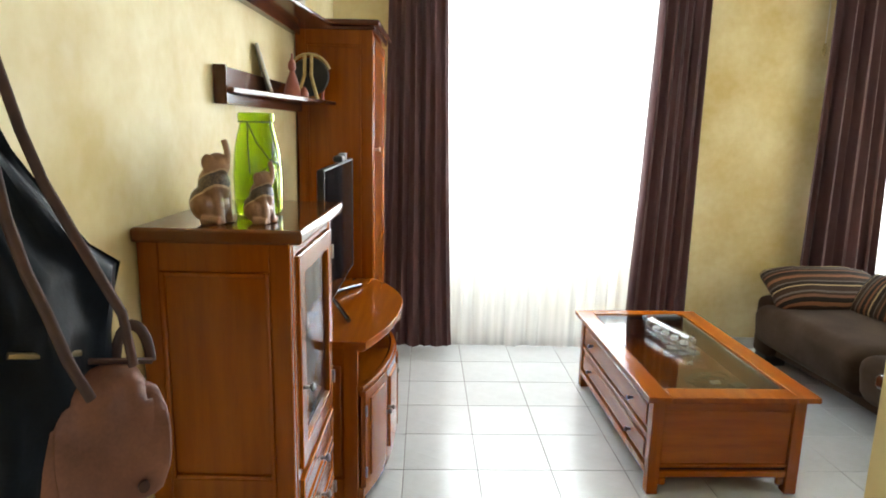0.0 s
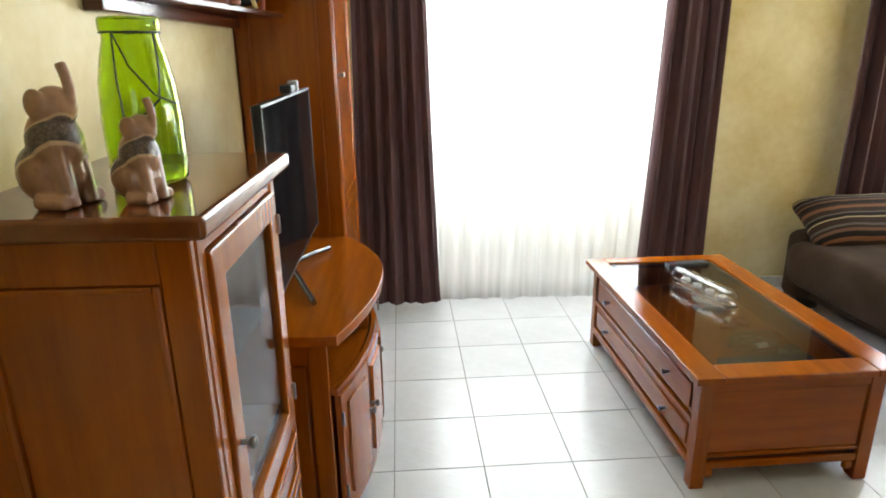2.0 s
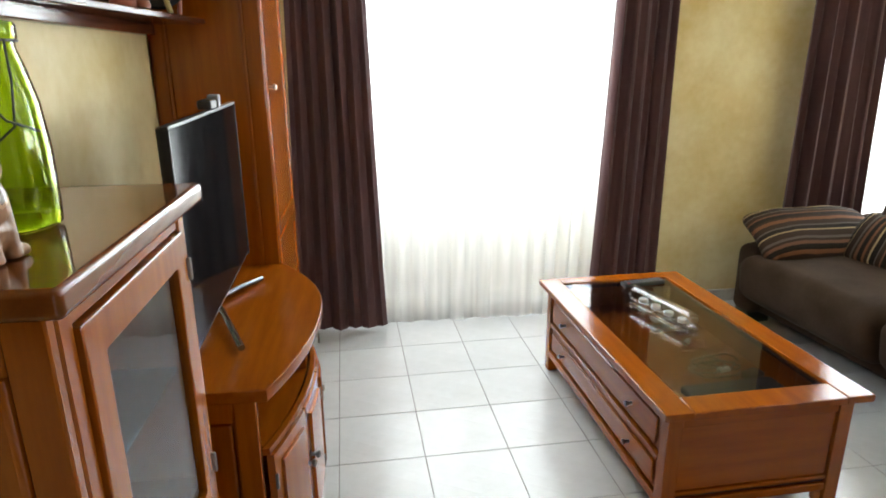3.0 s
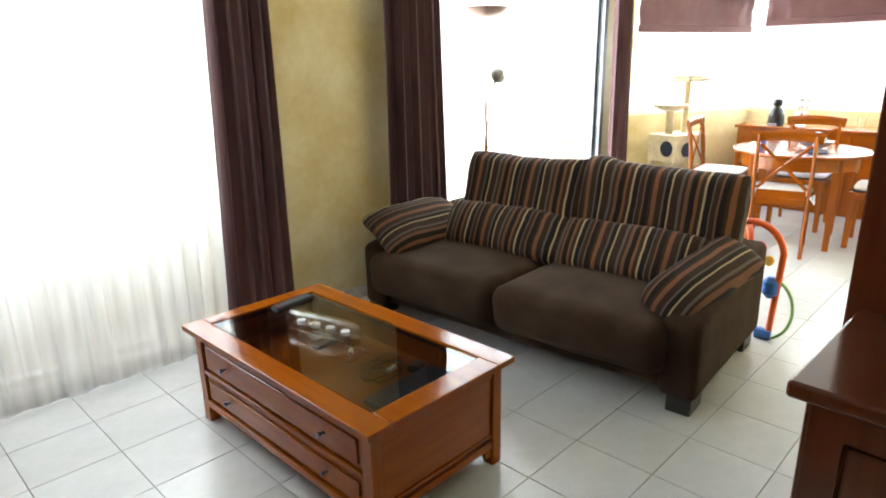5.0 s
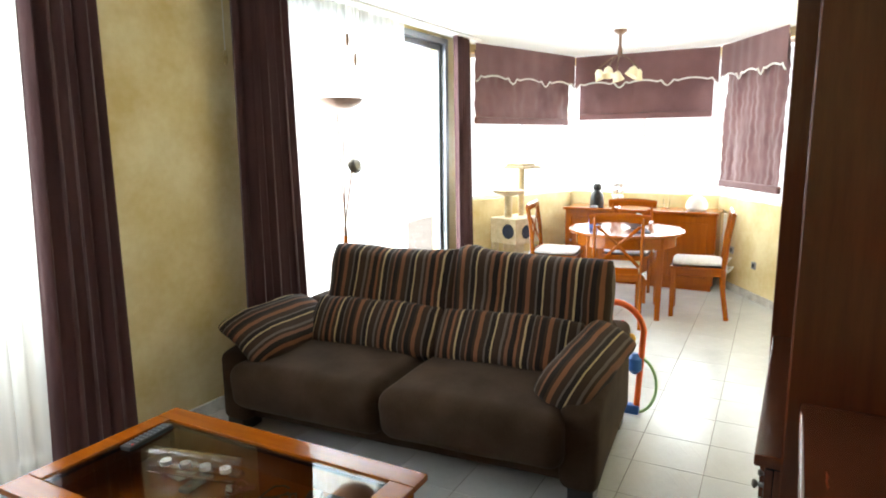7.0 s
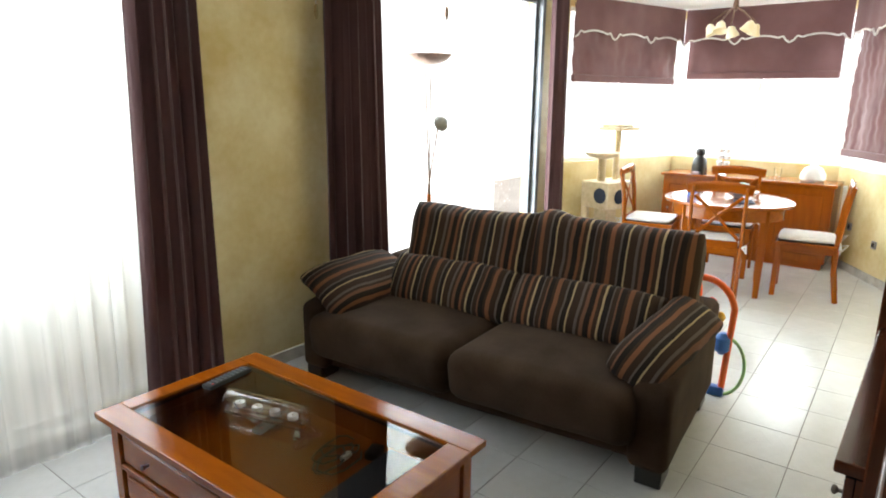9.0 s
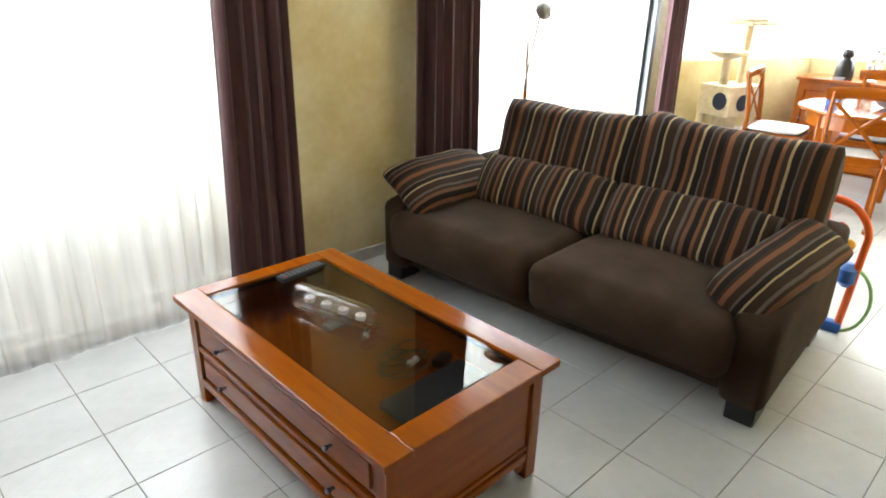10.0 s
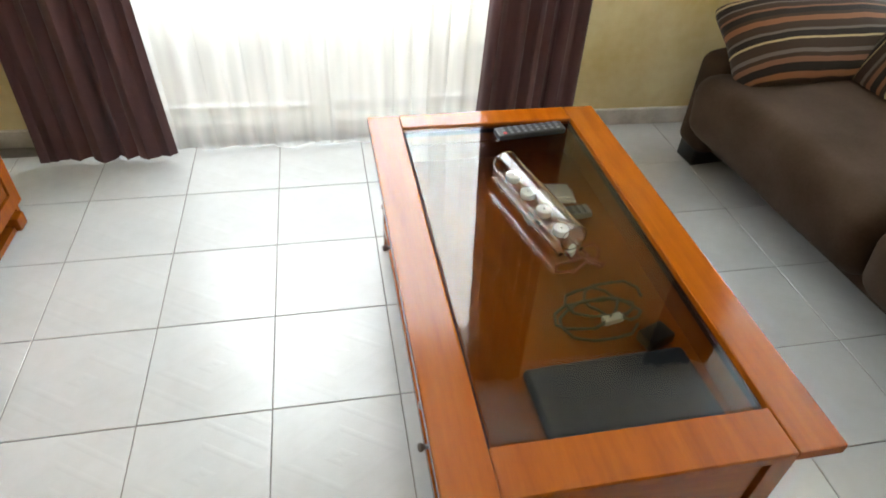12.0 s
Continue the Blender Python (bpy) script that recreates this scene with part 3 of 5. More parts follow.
HEAVY = "long plum-brown curtain in deep folds"
curtain("curtain", HEAVY + " by the tall cabinet", (-0.24, 0.11), (-0.30, 0.18), 4.13, 0.015, CEIL - 0.02, 6, 0.045, CURTAIN, 1)
curtain("curtain", HEAVY + " next to the yellow wall", (1.42, 1.75), (1.34, 1.76), 4.14, 0.015, CEIL - 0.02, 6, 0.045, CURTAIN, 2)
curtain("curtain", HEAVY + " behind the sofa arm", (2.50, 2.93), (2.47, 3.02), 4.14, 0.015, CEIL - 0.02, 7, 0.045, CURTAIN, 3)
curtain("curtain", HEAVY + " at the dining bay", (5.07, 5.34), (5.09, 5.44), 4.15, 0.015, CEIL - 0.02, 5, 0.04, CURTAIN, 4)
curtain("sheer_curtain", "white net curtain over the window, softly pleated to the floor", (0.05, 1.47), (0.08, 1.42), 4.19, 0.008, CEIL - 0.02, 9, 0.034, SHEER, 5)
curtain("sheer_curtain", "cream net curtain drawn half across the terrace door", (2.88, 4.28), (2.9, 4.26), 4.19, 0.01, CEIL - 0.02, 10, 0.03, SHEER_CREAM, 6)
structure("curtain_rail", B(-0.35, 1.85, 4.10, 4.25, CEIL - 0.022, CEIL - 0.002, bev=0.003), WHITE_PLASTIC, "white curtain rail fixed to the ceiling", "rail")
structure("curtain_rail", B(2.4, 5.5, 4.10, 4.25, CEIL - 0.022, CEIL - 0.002, bev=0.003), WHITE_PLASTIC, "white curtain rail over the terrace door", "rail")
for x, z in ((3.42, 2.26), (3.50, 2.14)):
    cord = thing("pull_cord", "curtain pull cord with a turned wooden tassel", "cord", (x, 4.07, 0), group="pull cords")
    part("cord", rod(bmesh.new(), (0, 0, z), (0, 0, CEIL - 0.02), 0.002, n=6), WHITE_PLASTIC, cord)
    part("tassel", lathe(bmesh.new(), [(0.004, z), (0.011, z - 0.012), (0.014, z - 0.05), (0.007, z - 0.085)], 12), BRONZE, cord)
cord = thing("pull_cord", "pale wooden cord tassels hanging on the yellow wall", "cord", (2.50, 4.2, 0), group="pull cords")
part("cord", rod(bmesh.new(), (0, 0, 2.05), (0, 0, CEIL - 0.02), 0.002, n=6), WHITE_PLASTIC, cord)
part("tassel", lathe(bmesh.new(), [(0.004, 2.05), (0.011, 2.04), (0.014, 2.0), (0.007, 1.97)], 12), WICKER, cord)


# ---- roman blinds and valance of the bay ----
def roman_blind(m, a, b, z0, z1, folds, seed):
    t = thing("roman_blind", "mauve-brown roman blind, half raised over the bay window", "blind", group="roman blinds")
    t.matrix_basis = m
    bm = bmesh.new()
    rows, nu, nv = [], 56, 30
    for j in range(nv + 1):
        v = j / nv
        row = []
        for i in range(nu + 1):
            u = i / nu
            d = -0.055 - 0.012 * math.sin(v * math.pi * 2 * folds) ** 2 - 0.022 * noise.noise(Vector((u * 9 + seed, v * 2.2, 0))) - 0.010 * noise.noise(Vector((u * 22 + seed, v * 5, 3)))
            row.append(bm.verts.new((a + (b - a) * u, d, z0 + (z1 - z0) * v - 0.012 * math.sin(math.pi * u) * (1 - v))))
        rows.append(row)
    for p, q in zip(rows, rows[1:]):
        for i in range(nu):
            bm.faces.new((p[i], p[i + 1], q[i + 1], q[i]))
    part("cloth", bm, BLIND, t, smooth=180)
    part("hem_fold", slab(a, b, -0.085, -0.04, z0 - 0.015, z0 + 0.055, 0.015, 0.004, seed, 3), BLIND, t)
    return t


def valance(m, a, b, waves, z_low):
    t = thing("valance", "mauve-brown scalloped valance edged with pale braid", "valance", group="valances")
    t.matrix_basis = m
    def edge(u):
        f = (u * waves) % 1
        return z_low + 0.07 * abs(math.sin(math.pi * f)) ** 0.9 + 0.030 * max(0, 1 - abs(f - 0.13) * 14) + 0.030 * max(0, 1 - abs(f - 0.87) * 14)
    bm, lo, hi, nu = bmesh.new(), [], [], 96
    for i in range(nu + 1):
        u = i / nu
        d = -0.115 - 0.010 * noise.noise(Vector((u * 9, waves, 0)))
        lo.append(bm.verts.new((a + (b - a) * u, d, edge(u))))
        hi.append(bm.verts.new((a + (b - a) * u, d + 0.004, CEIL - 0.005)))
    for i in range(nu):
        bm.faces.new((lo[i], lo[i + 1], hi[i + 1], hi[i]))
    part("cloth", bm, BLIND, t, smooth=180)
    part("braid", sweep(bmesh.new(), [(a + (b - a) * i / nu, -0.120, edge(i / nu)) for i in range(nu + 1)], 0.009, 6), SEAT_PAD, t, "pale braid along the scallops")
    return t


for (m, L), (a, b, z0, folds), waves in zip(BAY_FRAMES, ((0.10, 1.62, 1.74, 2), (0.10, 1.54, 1.80, 1), (0.14, 1.22, 1.08, 5)), (3, 3, 3)):
    roman_blind(m, a, b, z0, CEIL - 0.06, folds, a + b + z0)
    valance(m, a - 0.04, b + 0.05, waves, 2.13)


# ---- tall glazed chest by the wall ----
def chest():
    t = thing("display_cabinet", "cherry-stained wooden cabinet with a glazed door and drawers", "cabinet", (-0.615, 1.49, 0))
    D, W, H = 0.40, 0.59, 1.232
    x1, y0, y1 = D - 0.035, 0.03, W - 0.03
    part("top", B(0, D, 0, W, H - 0.036, H, bev=0.009, seg=3), POLISHED, t)
    body = bmesh.new()
    box(body, 0, x1 - 0.02, y0 + 0.012, y0 + 0.022, 0.06, H - 0.036, 0)
    box(body, 0, x1 - 0.02, y1 - 0.02, y1, 0.06, H - 0.036, 0.002)
    box(body, 0, 0.012, y0 + 0.022, y1 - 0.02, 0.06, H - 0.036, 0)
    for z in (0.06, 0.60, H - 0.056):
        box(body, 0.012, x1 - 0.03, y0 + 0.022, y1 - 0.02, z, z + 0.018, 0)
    part("body", body, WOOD_Z, t)
    frame_side = bmesh.new()
    for a, b, c, d in ((0, 0.05, 0, H - 0.036), (x1 - 0.05, x1, 0, H - 0.036), (0.05, x1 - 0.05, H - 0.11, H - 0.036), (0.05, x1 - 0.05, 0.50, 0.58), (0.05, x1 - 0.05, 0.06, 0.13)):
        box(frame_side, a, b, y0, y0 + 0.02, c, d, 0.003)
    part("side_frame", frame_side, WOOD_Z, t)
    for c, d in ((0.58, H - 0.11), (0.13, 0.50)):
        part("side_panel", B(0.056, x1 - 0.056, y0 + 0.004, y0 + 0.018, c + 0.006, d - 0.006, bev=0.010, seg=2), WOOD_Z, t)
        mould = bmesh.new()
        for a, b, e, f in ((0.05, 0.062, c, d), (x1 - 0.062, x1 - 0.05, c, d), (0.062, x1 - 0.062, c, c + 0.012), (0.062, x1 - 0.062, d - 0.012, d)):
            box(mould, a, b, y0 - 0.004, y0 + 0.012, e, f, 0.004, 2)
        part("moulding", mould, WOOD_Z, t)
    part("front_post", B(x1 - 0.02, x1 + 0.002, y0 + 0.02, y0 + 0.055, 0, H - 0.037), WOOD_Z, t)
    part("front_post", B(x1 - 0.02, x1 + 0.002, y1 - 0.035, y1, 0, H - 0.037), WOOD_Z, t)
    for z, h in ((H - 0.075, 0.038), (0.555, 0.02), (0.06, 0.03)):
        part("front_rail", B(x1 - 0.02, x1 - 0.001, y0 + 0.056, y1 - 0.036, z, z + h, bev=0.002), WOOD_Y, t)
    a, b = y0 + 0.057, y1 - 0.037
    door = panel_front(t, "door", "+x", x1 - 0.010, a, b, 0.578, H - 0.078, 0.055, 0.02, glazed=True, knobs=((a + 0.026, 0.80),), label="glazed door")
    for z in (0.66, 1.08):
        hinge(door, "+x", x1 + 0.010, b + 0.004, z)
    for z in (0.435, 0.315):
        panel_front(t, "drawer", "+x", x1 - 0.010, a, b, z, z + 0.113, 0.024, 0.02, knobs=(((a + b) / 2, z + 0.056),))
    low = panel_front(t, "door", "+x", x1 - 0.010, a, b, 0.095, 0.308, 0.05, 0.02, knobs=((a + 0.026, 0.21),))
    hinge(low, "+x", x1 + 0.010, b + 0.004, 0.26)
    feet = bmesh.new()
    box(feet, x1 - 0.05, x1, y1 - 0.05, y1, 0, 0.06, 0.004)
    part("foot", feet, WOOD_Z, t)
    glassware = thing("glass_goblet", "clear crystal goblets inside the glazed cabinet", "glass", (-0.615 + 0.22, 1.49 + 0.2, 0.879))
    part("bowl", lathe(bmesh.new(), [(0.028, 0), (0.03, 0.003), (0.005, 0.012), (0.005, 0.05), (0.03, 0.075), (0.036, 0.12)], 20), CLEAR, glassware)
    shelf = B(0.02, x1 - 0.04, y0 + 0.024, y1 - 0.022, 0.868, 0.876, bev=0.001)
    part("glass_shelf", shelf, TABLE_GLASS, t)


chest()


# ---- television bench with a bowed front, tall cabinet beside it ----
def bow(y):
    """Front of the bench top at y along its length."""
    u = (y - 2.21) / 0.975
    return -0.157 + 0.4 * u * (1 - u) - 0.36 * max(0, u - 0.55) ** 2


def bowed(y0, y1, z0, z1, inset, back_x=None, n=24, bev=0.006):
    """A board or a wall that follows the bowed front; back_x fills it back to there."""
    bm, f = bmesh.new(), []
    ys = [y0 + (y1 - y0) * i / n for i in range(n + 1)]
    front = [(bow(y) - inset, y) for y in ys]
    rear = [(back_x, y1), (back_x, y0)] if back_x is not None else [(bow(y) - inset - 0.018, y) for y in ys[::-1]]
    vs = [bm.verts.new((x, y, z0)) for x, y in front + rear]
    bm.faces.new(vs)
    ext = bmesh.ops.extrude_face_region(bm, geom=bm.faces[:])
    bmesh.ops.translate(bm, verts=[v for v in ext["geom"] if isinstance(v, bmesh.types.BMVert)], vec=(0, 0, z1 - z0))
    if bev:
        bmesh.ops.bevel(bm, geom=[e for e in bm.edges if abs(e.verts[0].co.z - e.verts[1].co.z) < 1e-6], offset=bev, segments=2, affect="EDGES", profile=0.5)
    return bm


def bench():
    t = thing("tv_bench", "cherry-stained television bench with a bowed front", "tv bench")
    top = 0.712
    part("top", bowed(2.21, 3.185, top - 0.034, top, 0, -0.615), WOOD_Y, t)
    sides = bmesh.new()
    box(sides, -0.60, -0.195, 2.255, 2.275, 0.05, top - 0.034, 0.002)
    box(sides, -0.60, -0.235, 3.12, 3.14, 0.05, top - 0.034, 0.002)
    box(sides, -0.61, -0.60, 2.255, 3.14, 0.05, top - 0.034, 0)
    part("body", sides, WOOD_Z, t)
    fr = bmesh.new()
    for a, b, c, d in ((-0.60, -0.55, 0.0, top - 0.034), (-0.245, -0.19, 0.0, top - 0.034), (-0.55, -0.245, top - 0.10, top - 0.034), (-0.55, -0.245, 0.08, 0.15)):
        box(fr, a, b, 2.235, 2.256, c, d, 0.003)
    part("side_frame", fr, WOOD_Z, t)
    part("side_panel", B(-0.543, -0.252, 2.240, 2.254, 0.157, top - 0.107, bev=0.010, seg=2), WOOD_Z, t)
    for z0, z1 in ((0.06, 0.10), (0.50, 0.52), (0.655, 0.677)):
        part("rail", bowed(2.26, 3.13, z0, z1, 0.035, bev=0.002), WOOD_Y, t)
    part("shelf", bowed(2.28, 3.11, 0.50, 0.515, 0.06, -0.59, bev=0), WOOD_Y, t)
    part("bottom", bowed(2.28, 3.11, 0.08, 0.095, 0.06, -0.59, bev=0), WOOD_Y, t)
    ys = [2.262, 2.48, 2.70, 2.92, 3.13]
    for k, (a, b) in enumerate(zip(ys, ys[1:])):
        d = part("door", bowed(a + 0.002, b - 0.002, 0.102, 0.498, 0.028, n=6, bev=0.002), WOOD_Z, t)
        part("panel", bowed(a + 0.035, b - 0.035, 0.14, 0.46, 0.020, n=6, bev=0.004), WOOD_Z, d)
        y = b - 0.022 if k % 2 == 0 else a + 0.022
        knob(d, "+x", bow(y) - 0.028, y, 0.33)
        hinge(d, "+x", bow(a) - 0.026, (a if k % 2 == 0 else b), 0.42)
        hinge(d, "+x", bow(a) - 0.026, (a if k % 2 == 0 else b), 0.17)
    for y in ys[2:3]:
        part("divider", B(-0.59, bow(y) - 0.06, y - 0.009, y + 0.009, 0.515, 0.678, bev=0.002), WOOD_Z, t)
    for y in (2.26, 3.07):
        part("foot", B(bow(y) - 0.085, bow(y) - 0.03, y - 0.0, y + 0.05, 0, 0.06, bev=0.008, seg=2), WOOD_Z, t)
    for y in (2.26, 3.07):
        part("foot", B(-0.60, -0.55, y, y + 0.05, 0, 0.06, bev=0.008, seg=2), WOOD_Z, t)


bench()


def tall_unit():
    t = thing("tall_cabinet", "tall cherry-stained cabinet with a cornice beside the television", "cabinet")
    x0, x1, y0, y1, z0, z1 = -0.615, -0.243, 3.19, 3.80, 0.0, 1.925
    body = bmesh.new()
    box(body, x0, x1 - 0.02, y0 + 0.014, y0 + 0.024, z0, z1, 0)
    box(body, x0, x1 - 0.02, y1 - 0.02, y1, z0, z1, 0.002)
    box(body, x0, x0 + 0.01, y0, y1, z0, z1, 0)
    box(body, x0, x1 - 0.02, y0 + 0.02, y1 - 0.02, z0, z0 + 0.02, 0)
    part("body", body, WOOD_Z, t)
    fr = bmesh.new()
    for a, b, c, d in ((x0, x0 + 0.05, z0, z1), (x1 - 0.055, x1, z0, z1), (x0 + 0.05, x1 - 0.055, z1 - 0.07, z1), (x0 + 0.05, x1 - 0.055, z0, z0 + 0.08)):
        box(fr, a, b, y0, y0 + 0.02, c, d, 0.003)
    part("side_frame", fr, WOOD_Z, t)
    part("side_panel", B(x0 + 0.056, x1 - 0.061, y0 + 0.004, y0 + 0.018, z0 + 0.086, z1 - 0.076, bev=0.010, seg=2), WOOD_Z, t)
    mould = bmesh.new()
    c, d = z0 + 0.08, z1 - 0.07
    for a, b, e, f in ((x0 + 0.05, x0 + 0.062, c, d), (x1 - 0.067, x1 - 0.055, c, d), (x0 + 0.062, x1 - 0.067, c, c + 0.012), (x0 + 0.062, x1 - 0.067, d - 0.012, d)):
        box(mould, a, b, y0 - 0.004, y0 + 0.012, e, f, 0.004, 2)
    part("moulding", mould, WOOD_Z, t)
    part("door", face_box(bmesh.new(), "+x", x1 - 0.02, y0 + 0.03, y0 + 0.045, z0 + 0.01, z1, 0, 0.02), WOOD_Z, t)
    panel_front(t, "door", "+x", x1 - 0.018, y0 + 0.05, y1 - 0.005, 0.80, z1 - 0.02, 0.05, 0.02, knobs=((y0 + 0.075, 1.36),))
    panel_front(t, "drawer", "+x", x1 - 0.018, y0 + 0.05, y1 - 0.005, 0.08, 0.79, 0.05, 0.02)
    for y in (y0 + 0.02, y1 - 0.075):
        part("foot", B(x1 - 0.07, x1 - 0.001, y, y + 0.055, -0.0, 0.05, bev=0.008, seg=2), WOOD_Z, t)
    cor = bmesh.new()
    box(cor, x0, x1 + 0.012, y0 - 0.012, y1 + 0.012, z1, z1 + 0.016, 0.005, 2)
    box(cor, x0, x1 + 0.035, y0 - 0.033, y1 + 0.03, z1 + 0.017, z1 + 0.045, 0.010, 3)
    part("cornice", cor, DARK_Y, t)


tall_unit()


def television():
    t = thing("television", "slim black flat television on a chrome forked stand", "television", (-0.293, 2.17, 0.712), rz=1.5)
    part("casing", B(-0.022, 0.0, 0, 0.80, 0.11, 0.615, bev=0.006, seg=2), BLACK, t)
    part("back_bulge", B(-0.055, -0.022, 0.12, 0.63, 0.16, 0.45, bev=0.015, seg=2), BLACK, t)
    part("screen", B(0.0005, 0.002, 0.008, 0.792, 0.122, 0.607, bev=0), SCREEN, t)
    rim = bmesh.new()
    for a, b, c, d in ((0, 0.80, 0.609, 0.616), (0, 0.006, 0.11, 0.609), (0.794, 0.80, 0.11, 0.609)):
        box(rim, -0.012, 0.004, a, b, c, d, 0.001)
    part("rim", rim, BLACK, t)
    part("neck", sweep(bmesh.new(), [(-0.01, 0.611, 0.14), (-0.041, 0.611, 0.07), (-0.082, 0.611, 0.02)], 0.018, 10, 0.6), STEEL, t)
    for q in ((0.049, 0.257, 0.010), (0.033, 0.82, 0.010), (-0.069, 0.261, 0.010)):
        p = (-0.082, 0.611, 0.018)
        part("leg", sweep(bmesh.new(), [p, tuple((a + b) / 2 + (0.004 if i == 2 else 0) for i, (a, b) in enumerate(zip(p, q))), q], 0.0095, 10), STEEL, t)
    clip = thing("webcam", "small black camera clipped on top of the television", "webcam", (-0.293, 2.17, 0.712), rz=1.5)
    part("body", B(-0.03, 0.008, 0.42, 0.50, 0.617, 0.642, bev=0.007, seg=2), BLACK, clip)
    part("clip", B(-0.02, 0.012, 0.505, 0.53, 0.617, 0.652, bev=0.004), GREY_PLASTIC, clip)


television()


# ---- wall shelves and what stands on them ----
def wall_shelf(y0, y1, z, name_label, near, far, back):
    """A shelf that grows deeper along its length, with a rail behind, a cheek and a bearer below."""
    t = thing("wall_shelf", name_label, "shelf", group="wall shelves")
    x = -0.618
    bm = B(x, x + 1, y0, y1, z, z + 0.018, bev=0)
    for v in bm.verts:
        if v.co.x > x + 0.5:
            v.co.x = x + (near if v.co.y < y0 + 0.01 else far)
    bmesh.ops.bevel(bm, geom=bm.edges[:], offset=0.003, segments=1, affect="EDGES", profile=0.5)
    part("board", bm, DARK_Y, t)
    part("back_rail", B(x, x + 0.016, y0, y1, z + 0.019, z + back, bev=0.003), DARK_Y, t)
    part("end_cheek", B(x, x + 0.042, y0 - 0.016, y0 - 0.0005, z - 0.035, z + back, bev=0.003), DARK_Z, t)
    part("bearer", B(x + 0.004, x + 0.04, y0, y1 - 0.02, z - 0.035, z - 0.001, bev=0.003), DARK_Y, t)


wall_shelf(2.10, 3.175, 1.57, "dark cherry wall shelf holding small ornaments", 0.06, 0.20, 0.085)
wall_shelf(1.35, 3.16, 1.925, "dark cherry wall shelf mounted higher on the wall", 0.05, 0.20, 0.05)
fig = thing("picture_frame", "thin white framed photograph leaning on the wall shelf", "picture", (-0.56, 2.40, 1.595), rz=0)
part("frame", box(bmesh.new(), -0.006, 0.006, 0, 0.12, 0.0, 0.19, 0.002), WHITE_PLASTIC, fig)
bpy.data.objects[fig.name].matrix_basis = pose(-0.55, 2.52, 1.589, 0, -16, 20)
fig = thing("figurine", "small red-brown carved figurine on the wall shelf", "figurine", (-0.52, 2.72, 1.589))
fb = lathe(bmesh.new(), [(0.034, 0), (0.036, 0.01), (0.027, 0.05), (0.015, 0.085), (0.010, 0.10), (0.017, 0.112), (0.016, 0.130), (0.006, 0.150), (0.003, 0.17)], 16)
lathe(fb, [(0.018, 0), (0.02, 0.01), (0.012, 0.03), (0.004, 0.04)], 12, at=(0.045, 0.01, 0))
part("body", fb, RUSTY, fig)
fig = thing("folding_fan_stand", "round black plaque in a bent rattan stand on the wall shelf", "ornament", (-0.50, 2.97, 1.589))
disc = lathe(bmesh.new(), [(0.02, -0.006), (0.082, -0.006), (0.088, 0), (0.082, 0.006), (0.02, 0.006)], 28)
bmesh.ops.transform(disc, matrix=pose(0, 0, 0.098, 80, 0, 0), verts=disc.verts)
part("plaque", disc, BLACK, fig)
hoop = sweep(bmesh.new(), arc((0, -0.01, 0.10), 0.095, 20, 160, 14), 0.007, 8, 1.6)
part("hoop", hoop, WICKER, fig)
for x, tip in ((-0.018, -0.03), (0.012, 0.03)):
    part("leg", sweep(bmesh.new(), [(x + tip, -0.045, 0.0), (x, -0.03, 0.10), (x, -0.012, 0.195)], 0.008, 8), WICKER, fig)
part("leg", sweep(bmesh.new(), [(0.055, 0.0, 0.0), (0.06, -0.0, 0.06)], 0.007, 8), RUSTY, fig)
fig = thing("photo_frame", "framed photographs standing on the upper wall shelf", "picture", (-0.53, 2.85, 1.944))
part("frame", B(-0.008, 0.008, 0, 0.16, 0, 0.22, bev=0.003), WHITE_PLASTIC, fig)
part("photograph", B(0.009, 0.011, 0.02, 0.14, 0.02, 0.2, bev=0), PAPER, fig)


# ---- carved elephants and the green jar on the chest ----
def elephant(at, k, rz, label):
    """A seated elephant with a raised trunk, one carved piece."""
    bm = bmesh.new()
    def ball(c, r, squash=(1, 1, 1)):
        vs = bmesh.ops.create_uvsphere(bm, u_segments=18, v_segments=12, radius=1)["verts"]
        for v in vs:
            v.co = Vector((c[0] + v.co.x * r * squash[0], c[1] + v.co.y * r * squash[1], c[2] + v.co.z * r * squash[2]))
    ball((-0.012, 0, 0.056), 0.058, (1.0, 0.9, 1.0))
    ball((0.006, 0, 0.108), 0.047, (0.98, 0.95, 1.3))
    ball((0.020, 0, 0.168), 0.034, (1.05, 0.95, 1.05))
    ball((0.008, 0.030, 0.174), 0.027, (0.8, 0.3, 1.0))
    ball((0.008, -0.030, 0.174), 0.027, (0.8, 0.3, 1.0))
    sweep(bm, [(0.040, 0, 0.165), (0.051, 0, 0.178), (0.053, 0, 0.20), (0.049, 0, 0.222), (0.043, 0, 0.240)], 0.0095, 10)
    for s in (-1, 1):
        rod(bm, (0.034, 0.022 * s, 0.0), (0.022, 0.024 * s, 0.12), 0.016, 0.018, 10)
        rod(bm, (-0.01, 0.042 * s, 0.012), (0.045, 0.040 * s, 0.010), 0.017, 0.014, 10)
    for v in bm.verts:
        v.co.z = max(v.co.z, 0)
    body = link("elephant_statue", bm, ELEPHANT, 0)
    fuse = body.modifiers.new("fuse", "REMESH")
    fuse.mode, fuse.voxel_size, fuse.use_smooth_shade = "VOXEL", 0.0028, True
    ease = body.modifiers.new("ease", "SMOOTH")
    ease.factor, ease.iterations = 0.5, 6
    body.matrix_basis = pose(*at, 0, 0, rz)
    body.scale = (k, k, k)
    tagged(body, label, "statue", "carved elephants")


